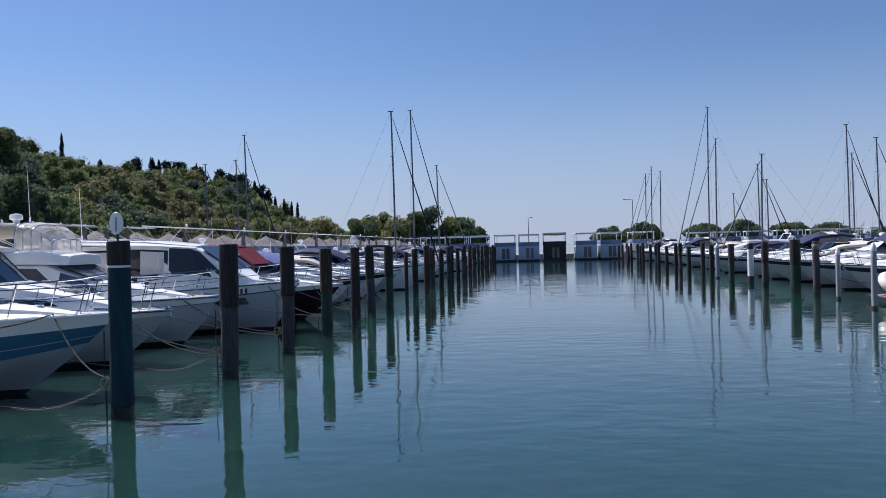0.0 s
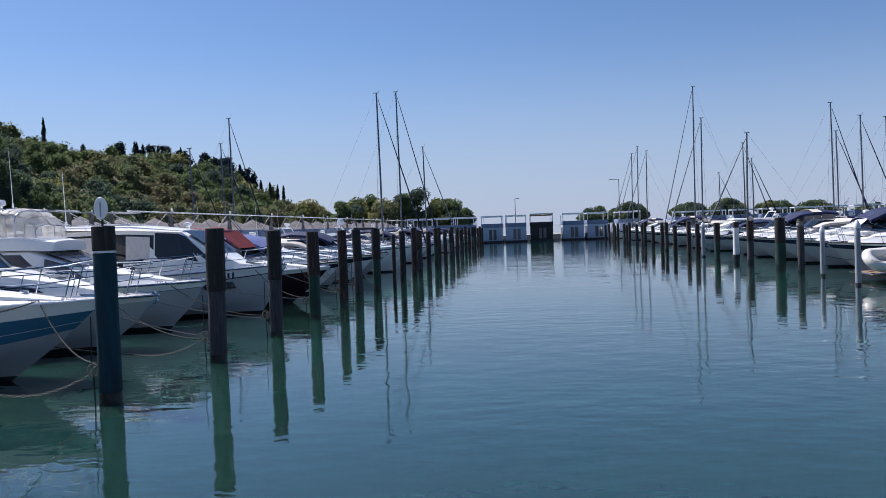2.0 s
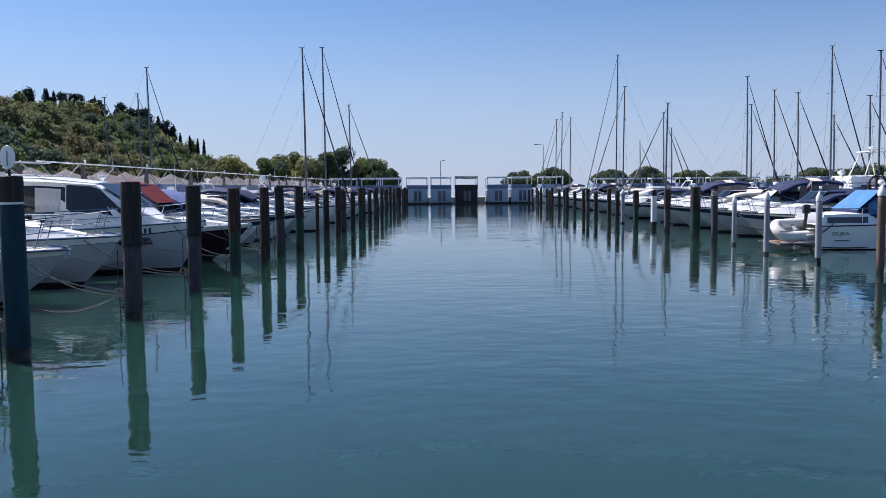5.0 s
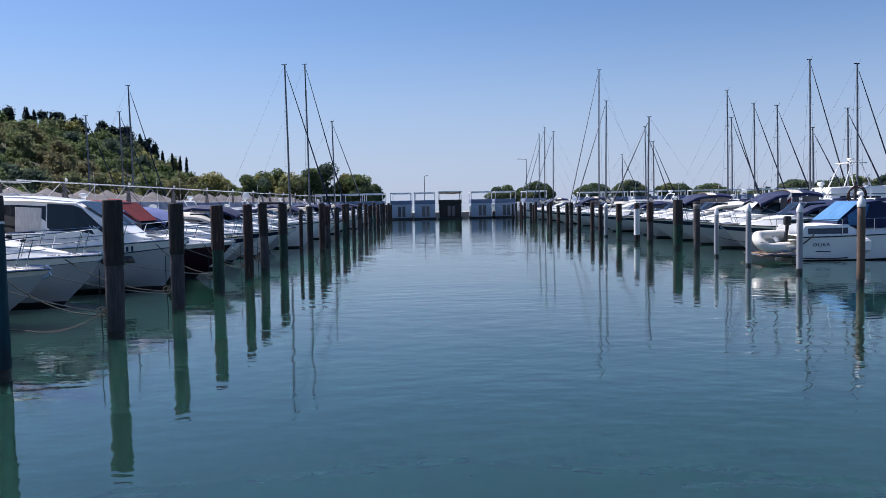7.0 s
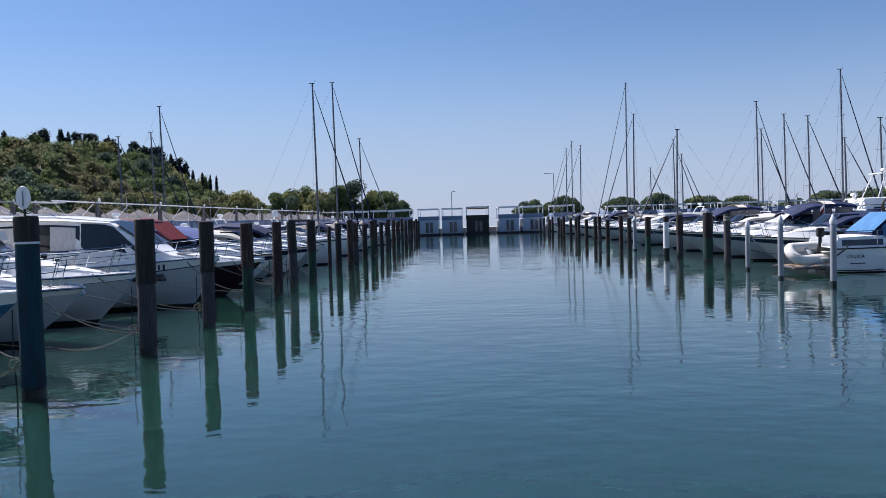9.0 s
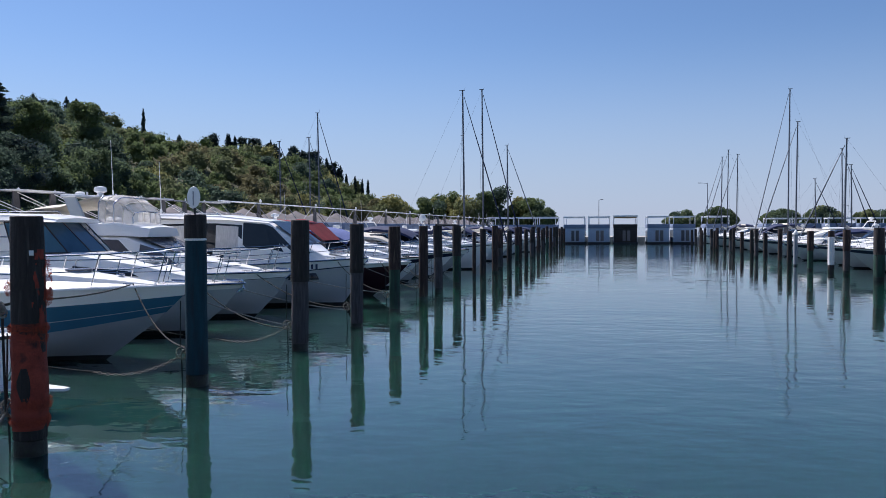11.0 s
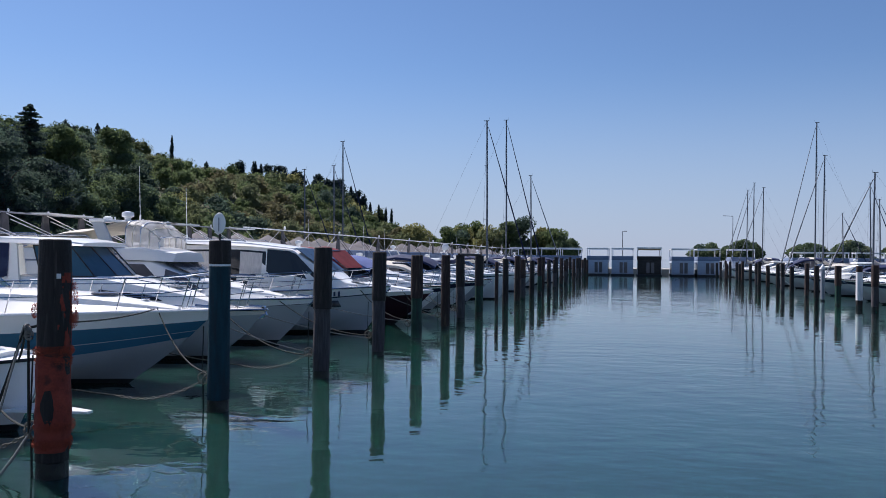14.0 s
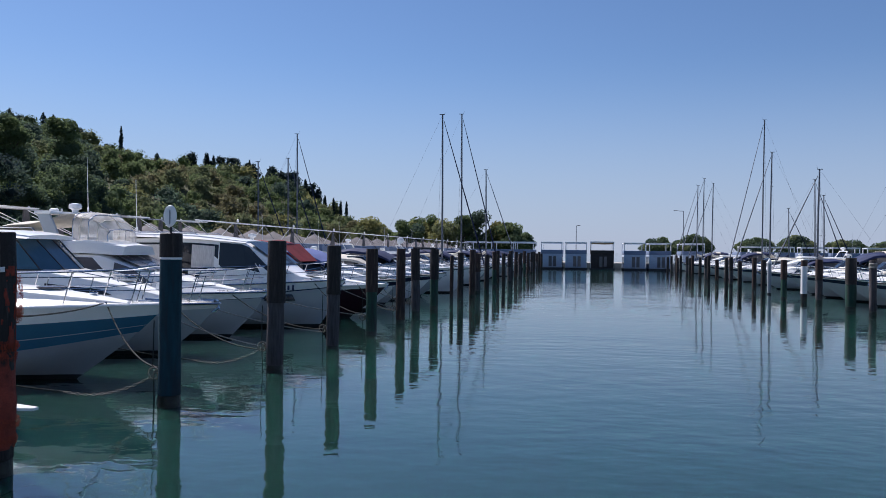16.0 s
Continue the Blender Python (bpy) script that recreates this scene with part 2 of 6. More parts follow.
K.new(pr.outputs[0], pmul.inputs[0])
K.new(hs[-1].outputs[0], pmul.inputs[1])
K.new(pmul.outputs[0], bp.inputs["Height"])
K.new(bp.outputs[0], wp.inputs["Normal"])
nb, rb = N.new("ShaderNodeTexNoise"), N.new("ShaderNodeMix")
nb.inputs["Scale"].default_value, nb.inputs["Detail"].default_value = 0.12, 3
K.new(tc.outputs["Object"], nb.inputs["Vector"])
rb.data_type = "RGBA"
rb.inputs[6].default_value, rb.inputs[7].default_value = (0.0100, 0.034, 0.027, 1), (0.0125, 0.042, 0.034, 1)
K.new(nb.outputs["Fac"], rb.inputs["Factor"])
K.new(rb.outputs[2], wp.inputs["Base Color"])


# ---- mesh helpers ----
def part(name, bm, material, parent=None, label="", smooth=True):
    me = bpy.data.meshes.new(name)
    bmesh.ops.recalc_face_normals(bm, faces=bm.faces)
    bm.to_mesh(me)
    bm.free()
    for m in material if isinstance(material, (list, tuple)) else [material]:
        me.materials.append(m)
    if smooth:
        me.shade_smooth()
        me.set_sharp_from_angle(angle=radians(38))
    ob = new(name, me)
    ob.parent = parent
    if label:
        ob["label"] = label
    return ob


def thing(name, label, category, m=None, group="", kind=""):
    ob = new(name)
    ob.empty_display_size = 0.2
    if m is not None:
        ob.matrix_basis = m
    return tagged(ob, label, category, group, kind)


def box(bm, c, s, bevel=0.0, rz=0.0, taper=1.0):
    r = bmesh.ops.create_cube(bm, size=1)
    for v in r["verts"]:
        k = taper if v.co.z > 0 else 1
        v.co = Vector((v.co.x * s[0] * k, v.co.y * s[1] * k, v.co.z * s[2]))
    if bevel:
        es = list({e for v in r["verts"] for e in v.link_edges})
        b = bmesh.ops.bevel(bm, geom=es, offset=bevel, segments=2, affect="EDGES", profile=0.5)
        vs = list({v for f in b["faces"] for v in f.verts} | {v for v in r["verts"] if v.is_valid})
        vs = list({v for v0 in vs for f in v0.link_faces for v in f.verts})
    else:
        vs = r["verts"]
    bmesh.ops.transform(bm, matrix=Matrix.Translation(c) @ Matrix.Rotation(rz, 4, "Z"), verts=vs)


def tube(bm, pts, r, n=6, r_end=None):
    """A round bar through the points, closed at both ends."""
    pts = [Vector(p) for p in pts]
    rings = []
    up = Vector((0, 0, 1))
    for i, p in enumerate(pts):
        d = (pts[min(i + 1, len(pts) - 1)] - pts[max(i - 1, 0)]).normalized()
        a = d.cross(up if abs(d.z) < 0.95 else Vector((1, 0, 0))).normalized()
        b = d.cross(a)
        k = r if r_end is None else r + (r_end - r) * i / (len(pts) - 1)
        rings.append([bm.verts.new(p + (a * math.cos(t) + b * math.sin(t)) * k) for t in [2 * math.pi * j / n for j in range(n)]])
    for q0, q1 in zip(rings, rings[1:]):
        for j in range(n):
            bm.faces.new((q0[j], q0[(j + 1) % n], q1[(j + 1) % n], q1[j]))
    bm.faces.new(rings[0][::-1])
    bm.faces.new(rings[-1])


def lathe(bm, prof, n=16, c=(0, 0, 0), wob=0.0, seed=0, mi=None):
    """Profile rows (radius, z) turned about an upright axis; wob roughens it."""
    rings = []
    for i, (r, z) in enumerate(prof):
        ring = []
        for j in range(n):
            t = 2 * math.pi * j / n
            k = r * (1 + wob * noise.noise((math.cos(t) * 1.5, math.sin(t) * 1.5, z * 2 + seed * 7.3)))
            ring.append(bm.verts.new((c[0] + k * math.cos(t), c[1] + k * math.sin(t), c[2] + z)))
        rings.append(ring)
    for i, (q0, q1) in enumerate(zip(rings, rings[1:])):
        for j in range(n):
            f = bm.faces.new((q0[j], q0[(j + 1) % n], q1[(j + 1) % n], q1[j]))
            if mi:
                f.material_index = mi[i]
    bm.faces.new(rings[0][::-1])
    bm.faces.new(rings[-1])


def slab(bm, quad, th):
    """A four-cornered plate with thickness th along its normal."""
    q = [Vector(v) for v in quad]
    nrm = (q[1] - q[0]).cross(q[3] - q[0]).normalized() * th
    a, b = [bm.verts.new(v) for v in q], [bm.verts.new(v + nrm) for v in q]
    bm.faces.new(a[::-1])
    bm.faces.new(b)
    for i in range(4):
        bm.faces.new((a[i], a[(i + 1) % 4], b[(i + 1) % 4], b[i]))


def sheet(bm, rows, th):
    """A curved cloth through rows of points, with thickness th downwards."""
    top = [[bm.verts.new(p) for p in r] for r in rows]
    low = [[bm.verts.new(Vector(p) - Vector((0, 0, th))) for p in r] for r in rows]
    nr, nc = len(rows), len(rows[0])
    for i in range(nr - 1):
        for j in range(nc - 1):
            bm.faces.new((top[i][j], top[i + 1][j], top[i + 1][j + 1], top[i][j + 1]))
            bm.faces.new((low[i][j], low[i][j + 1], low[i + 1][j + 1], low[i + 1][j]))
    for i in range(nr - 1):
        for j in (0, nc - 1):
            bm.faces.new((top[i][j], top[i + 1][j], low[i + 1][j], low[i][j]))
    for j in range(nc - 1):
        for i in (0, nr - 1):
            bm.faces.new((top[i][j], top[i][j + 1], low[i][j + 1], low[i][j]))


def sag(a, b, drop, n=12):
    a, b = Vector(a), Vector(b)
    return [a.lerp(b, i / n) - Vector((0, 0, drop * 4 * (i / n) * (1 - i / n))) for i in range(n + 1)]


# ---- water, land, quay ----
bm = bmesh.new()
vs = [bm.verts.new(p) for p in ((-4000, -600, 0), (4000, -600, 0), (4000, 4500, 0), (-4000, 4500, 0))]
bm.faces.new(vs)
tagged(part("water", bm, WATER, smooth=False), "calm blue-green harbour water with soft ripples", "water", kind="structure")

bm = bmesh.new()
box(bm, (2, -6.5, 0.3), (90, 14, 1.9), 0.04)
tagged(part("quay", bm, CONCRETE), "plain concrete quay at the water's edge", "quay", kind="structure")

SKYLINE = ((110, 9.5), (70, 9.5), (41.4, 8.3), (35.3, 7.8), (31.4, 6.5), (26, 5.85), (20, 4.75), (17.5, 3.1), (15.5, 1.6), (13, 0.2), (5, 0.1))


def skyline(a):
    for (a0, e0), (a1, e1) in zip(SKYLINE, SKYLINE[1:]):
        if a <= a0 and a >= a1:
            return e1 + (e0 - e1) * (a - a1) / (a0 - a1)
    return SKYLINE[0][1] if a > 70 else 0.1


def hill_z(r, a):
    """Height of the wooded hill at distance r and bearing a degrees left of the channel."""
    ridge = max(0.9, 235 * math.tan(radians(skyline(a))) - 2.2)
    r0 = min(150, 52 / max(0.3, math.sin(radians(a))))
    k = min(1, max(0, (r - r0) / (235 - r0)))
    k = k * k * (3 - 2 * k) * 0.6 + k * 0.4
    return 0.9 + (ridge - 0.9) * k + 1.2 * k * noise.noise((r * 0.03, a * 0.15, 0))


bm = bmesh.new()
grid = []
for i in range(26):
    a = 5 + i * 4.0
    row = []
    for j in range(24):
        r0 = 50 / max(0.3, math.sin(radians(a))) if a > 19 else 150
        r = r0 + (420 - r0) * j / 23
        z = hill_z(r, a) if r < 240 else hill_z(240, a) * max(0.2, 1 - (r - 240) / 300)
        row.append(bm.verts.new((-r * math.sin(radians(a)), r * math.cos(radians(a)), z if j else -0.5)))
    grid.append(row)
for g0, g1 in zip(grid, grid[1:]):
    for j in range(23):
        bm.faces.new((g0[j], g0[j + 1], g1[j + 1], g1[j]))
tagged(part("ground", bm, EARTH), "scrubby hillside rising behind the marina", "ground", kind="structure")

bm = bmesh.new()
box(bm, (70, 152, 0.2), (330, 16, 1.5), 0.1)
tagged(part("breakwater", bm, CONCRETE), "low stone breakwater closing the far end of the basin", "breakwater", kind="structure")


# ---- trees ----
class Leaves:
    """Collects many small leaf clumps as quads."""

    def __init__(self, seed):
        self.rng, self.v, self.n, self.mi = np.random.default_rng(seed), [], 0, []

    def cloud(self, c, rad, count, size, mi=0, shell=0.55, core=0.0):
        g = self.rng
        d = g.normal(size=(count, 3))
        d /= np.linalg.norm(d, axis=1)[:, None]
        rr = shell + (1 - shell) * g.random(count) ** 0.5
        p = np.asarray(c) + d * rr[:, None] * np.asarray(rad)
        nrm = d + g.normal(size=(count, 3)) * 0.6
        nrm /= np.linalg.norm(nrm, axis=1)[:, None]
        a = np.cross(nrm, g.normal(size=(count, 3)))
        a /= np.linalg.norm(a, axis=1)[:, None]
        b = np.cross(nrm, a)
        s = size * (0.5 + g.random(count))[:, None]
        q = np.stack([p - a * s, p - b * s * 0.6, p + a * s, p + b * s * 0.6], 1)
        self.v.append(q.reshape(-1, 3))
        self.mi += [mi] * count
        self.n += count
        if core:
            # added solid core, mostly hidden, that stops light passing through the lump
            th = np.linspace(0.12, math.pi - 0.12, 5)
            ph = np.linspace(0, 2 * math.pi, 9)
            k = core * (0.7 + 0.6 * g.random((5, 9, 1)))
            k[:, 8] = k[:, 0]
            pt = np.stack([np.sin(th)[:, None] * np.cos(ph)[None], np.sin(th)[:, None] * np.sin(ph)[None], np.cos(th)[:, None] * np.ones((1, 9))], 2) * k * np.asarray(rad) + np.asarray(c)
            q = np.stack([pt[:-1, :-1], pt[1:, :-1], pt[1:, 1:], pt[:-1, 1:]], 2)
            self.v.append(q.reshape(-1, 3))
            self.mi += [mi] * 32
            self.n += 32

    def mesh(self, name, mats):
        v = np.concatenate(self.v)
        me = bpy.data.meshes.new(name)
        me.from_pydata(v.tolist(), [], np.arange(4 * self.n).reshape(-1, 4).tolist())
        for m in mats:
            me.materials.append(m)
        me.polygons.foreach_set("material_index", np.array(self.mi, dtype=np.int32))
        me.update()
        return me


def crown(L, c, R, h, count, size, mi, lumps=8):
    g = L.rng
    for k in range(lumps):
        t, f = g.random() * 2 * math.pi, g.random()
        o = (math.cos(t) * R * 0.55 * (1 - 0.5 * f), math.sin(t) * R * 0.55 * (1 - 0.5 * f), h * (0.25 + 0.6 * f))
        rr = R * (0.38 + 0.25 * g.random())
        L.cloud((c[0] + o[0], c[1] + o[1], c[2] + o[2]), (rr, rr, rr * 0.8), count // lumps, size, mi, 0.6, 0.5)


def cypress_shape(L, c, R, h, mi, count=260):
    for k in range(18):
        f = k / 17
        rr = R * (0.55 + 0.6 * f) * (1 - f) ** 0.6 + 0.12
        L.cloud((c[0], c[1], c[2] + h * (0.06 + 0.88 * f)), (rr, rr, h * 0.13), count // 9, 0.24, mi, 0.3)


rng = np.random.default_rng(5)
woods = Leaves(11)
wood_mats = [OAK, OLIVE, DEEP, DRY, YELLOW, PINE, CYPRESS]
spots = []
for _ in range(9000):
    a, r = 13.5 + 55 * rng.random() ** 1.25, 66 + 176 * rng.random() ** 0.8
    x, y = -r * math.sin(radians(a)), r * math.cos(radians(a))
    if x > -52 or (a < 17 and r < 190) or len(spots) > 1000:
        continue
    R = 2.0 + 2.0 * rng.random()
    if all((x - sx) ** 2 + (y - sy) ** 2 > (0.72 * (R + sr)) ** 2 for sx, sy, sr in spots):
        spots.append((x, y, R))
for x, y, R in spots:
    r, a = math.hypot(x, y), math.degrees(math.atan2(-x, y))
    z = hill_z(r, a)
    dry = noise.noise((x * 0.02, y * 0.02, 3.0)) + (0.25 if a < 33 else -0.15)
    u = rng.random()
    kind = (3 if u < 0.35 else 1 if u < 0.7 else 0) if dry > 0.32 else (0 if u < 0.45 else 1 if u < 0.7 else 2 if u < 0.92 else 4)
    # left slope leans to darker leaf colours, for dark trees and its shaded side
    if a > 33.5 and rng.random() < 0.75:
        kind = 2 if rng.random() < 0.5 else 5 if rng.random() < 0.6 else 0
    crown(woods, (x, y, z - 0.6), R, R * 1.5, int(520 + 100 * R), 0.20 if r > 120 else 0.17, kind, 11)
# dark pines along the crest and a few cypresses
for i in range(64):
    a = 18.0 + 9.5 * rng.random() if i < 52 else 27 + 14 * rng.random()
    z = hill_z(236, a)
    R = 1.3 + 1.4 * rng.random()
    if i % 3 == 0:
        crown(woods, (-238 * math.sin(radians(a)), 238 * math.cos(radians(a)), z + 2.3), R, R * 2.1, 320, 0.24, 6, 7)
    else:
        cypress_shape(woods, (-238 * math.sin(radians(a)), 238 * math.cos(radians(a)), z + 1.0), R * 0.75, 3.6 + 2.6 * rng.random(), 6, 300)
for i in range(150):
    yy, R = 15 + i * 1.1, 1.3 + 1.5 * rng.random()
    crown(woods, (-51.5 - 2.5 * rng.random(), yy, 0.2), R, R * 1.5, 340, 0.2, int((0, 1, 2, 1, 4)[i % 5]), 7)
me = woods.mesh("hillside_woodland", wood_mats)
tagged(new("hillside_woodland", me), "dense mixed woodland of dry and green trees on the slope", "woodland", kind="stuff")


def tree(name, label, az, dist, top_el, R, mats, shape, base=None, seed=0):
    """One tree at a bearing (degrees right of the channel), with trunk, limbs and crown."""
    x, y = dist * math.sin(radians(az)), dist * math.cos(radians(az))
    z0 = base if base is not None else (hill_z(dist, -az) - 0.3 if az < -13 else 0.6)
    h = 2.7 + dist * math.tan(radians(top_el)) - z0
    root = thing(name, label, "tree", pose(x, y, z0))
    bm = bmesh.new()
    th = h * (0.9 if shape in ("cypress", "cedar") else 0.55)
    tube(bm, [(0, 0, -0.3), (0.1, 0.05, th * 0.5), (0, 0.1, th)], 0.03 * h + 0.05, 8, 0.05)
    g = np.random.default_rng(seed + 77)
    for k in range(0 if shape in ("cypress", "cedar") else 7):
        t = g.random() * 2 * math.pi
        s = 0.5 * R if shape != "cypress" else 0.15
        tube(bm, [(0, 0, th * (0.5 + 0.06 * k)), (math.cos(t) * s * 0.5, math.sin(t) * s * 0.5, th * (0.62 + 0.07 * k)), (math.cos(t) * s, math.sin(t) * s, th * (0.8 + 0.06 * k))], 0.012 * h, 5, 0.02)
    part("trunk", bm, BARK, root)
    L = Leaves(seed + 3)
    lf = max(0.16, dist * 0.0017)
    if shape == "cypress":
        cypress_shape(L, (0, 0, 0), R, h, 0, 420)
    elif shape == "cedar":
        for k in range(15):
            for q in range(8):
                f = min(1.0, (k + 1.2 * g.random() - 0.1) / 15)
                t = (q + 0.5 * (k % 2) + 0.5 * g.random()) * 0.785
                rr = (R * (1 - f) ** 0.85 + 0.3) * (0.45 + 0.7 * g.random())
                zq = h * (0.15 + 0.83 * f) + 1.3 * (g.random() - 0.5) * (1 - f)
                for e in (0.2, 0.45, 0.7, 0.95):
                    w = 0.2 + 0.13 * rr * (1.15 - e)
                    L.cloud((math.cos(t) * rr * e, math.sin(t) * rr * e, zq - 0.10 * rr * e * e + 0.10 * rr * e), (w + 0.15, w + 0.15, 0.22), 30, lf * 0.6, int(q % 2), 0.1)
    elif shape == "umbrella":
        for k in range(16):
            t, q = g.random() * 6.28, g.random() ** 0.5
            L.cloud((math.cos(t) * R * 0.72 * q, math.sin(t) * R * 0.72 * q, h * 0.52 + h * 0.28 * (1 - q * q)), (R * 0.36, R * 0.36, h * 0.17), 300, lf * 0.75, int(k % len(mats)), 0.6, 0.6)
    else:
        for k in range(26):
            t, q, f = g.random() * 6.28, g.random() ** 0.5, g.random()
            rr = R * (0.28 + 0.2 * g.random())
            L.cloud((math.cos(t) * R * 0.9 * q * (1 - 0.5 * f), math.sin(t) * R * 0.9 * q * (1 - 0.5 * f), h * (0.16 + 0.68 * f)), (rr, rr, rr * 0.8), 300, lf * 0.75, int(k % len(mats)), 0.5, 0.45)
    me = L.mesh("crown", mats)
    new("crown", me).parent = root
    return root


GREEN_SHORE = "tall green shore tree with a full ragged crown"
for i, (az, d, el, R, ms, sh) in enumerate((
        (-15.1, 165, 2.75, 3.6, [YELLOW, OLIVE], "broad"), (-16.4, 170, 2.5, 3.2, [OLIVE, DRY], "broad"), (-17.6, 160, 2.2, 3.4, [DRY, OLIVE], "broad"),
        (-12.3, 175, 2.35, 3.0, [OAK, DEEP], "broad"), (-11.2, 180, 2.75, 3.6, [YELLOW, OAK], "broad"), (-9.9, 172, 2.35, 3.3, [OLIVE, YELLOW], "broad"),
        (-8.6, 176, 2.7, 3.4, [OAK, PINE], "broad"), (-7.3, 180, 3.0, 4.2, [PINE, DEEP], "broad"), (-6.1, 178, 2.5, 3.4, [OAK, YELLOW], "broad"), (-5.1, 175, 2.3, 3.2, [PINE, OAK], "broad"), (-4.3, 182, 1.5, 2.6, [PINE], "broad"),
        (-13.6, 190, 1.7, 2.6, [OAK, OLIVE], "broad"), (-18.9, 150, 2.3, 3.0, [OLIVE, OAK], "broad"))):
    tree("shore_tree", GREEN_SHORE if YELLOW not in ms else "shore tree with a yellowing autumn crown", az, d, el, R * 1.25, ms, sh, seed=20 + i, base=0.7)
for i, (az, el) in enumerate(((5.0, 1.25), (7.3, 1.45), (6.6, 1.1), (11.2, 1.25), (13.6, 1.4), (16.5, 1.2), (18.9, 1.05), (24.2, 1.15), (26.3, 1.1))):
    tree("umbrella_pine", "umbrella pine with a flat rounded crown by the shore", az, 205, el, 5.2 if az > 10 else 4.6, [PINE, OLIVE, DEEP], "umbrella", seed=50 + i, base=0.0)
for i, (az, d, el, R) in enumerate(((-31.6, 225, 7.75, 0.95), (-34.2, 225, 7.5, 0.9), (-17.6, 233, 3.5, 0.7), (-17.1, 233, 3.3, 0.7), (-16.7, 233, 3.25, 0.7), (-18.2, 233, 3.7, 0.8))):
    tree("cypress", "slender dark cypress standing on the ridge", az, d, el, R, [CYPRESS], "cypress", seed=80 + i)
tree("cedar", "dark layered cedar on the hillside", -40.15, 150, 9.3, 6.4, [DEEP, CYPRESS], "cedar", seed=91)
for i, (az, d, el, R) in enumerate(((-41.6, 88, 8.3, 4.0), (-42.8, 92, 8.6, 4.2), (-44.6, 90, 8.4, 4.4), (-39.2, 96, 6.9, 3.4), (-37.9, 99, 5.4, 3.0), (-35.4, 104, 6.2, 3.3),
                                   (-34.0, 106, 5.9, 3.1), (-32.5, 112, 5.0, 2.8), (-40.4, 92, 5.6, 3.2), (-36.6, 100, 4.4, 2.8))):
    tree("holm_oak", "dark evergreen oak with a dense rounded crown", az, d, el, R, [DEEP, CYPRESS, DEEP] if az < -39 else [PINE, DEEP, OAK], "broad", seed=120 + i)
tree("pine", "tall pine with an open tufted crown", -35.2, 160, 8.5, 4.2, [OAK, PINE], "broad", seed=92)
tree("pine", "tall pine with an open tufted crown", -38.0, 150, 8.7, 4.0, [PINE, OAK], "broad", seed=93)
tree("pine", "dark pine low on the slope", -42.0, 120, 8.2, 4.6, [DEEP, CYPRESS], "broad", seed=94)

far_woods = Leaves(31)
for i in range(150):
    x = 120 + 520 * rng.random()
    d = 560 + 60 * rng.random()
    hgt = 3 + 9 * min(1, max(0, (x / d - 0.36) * 6)) + 2.5 * noise.noise((x * 0.02, 0, 0))
    crown(far_woods, (x, d, hgt * 0.4), 6, hgt, 90, 1.3, int(rng.integers(0, 3)), 5)
tagged(new("distant_woodland", far_woods.mesh("distant_woodland", wood_mats)), "distant wooded shore across the water", "woodland", kind="stuff")


# ---- mooring posts ----
def ring_bm(c, R, r, axis="x", n=14):
    bm = bmesh.new()
    pts = []
    for i in range(n + 1):
        t = 2 * math.pi * i / n
        o = (0, math.cos(t) * R, math.sin(t) * R) if axis == "x" else (math.cos(t) * R, 0, math.sin(t) * R)
        pts.append(Vector(c) + Vector(o))
    tube(bm, pts, r, 6)
    return bm


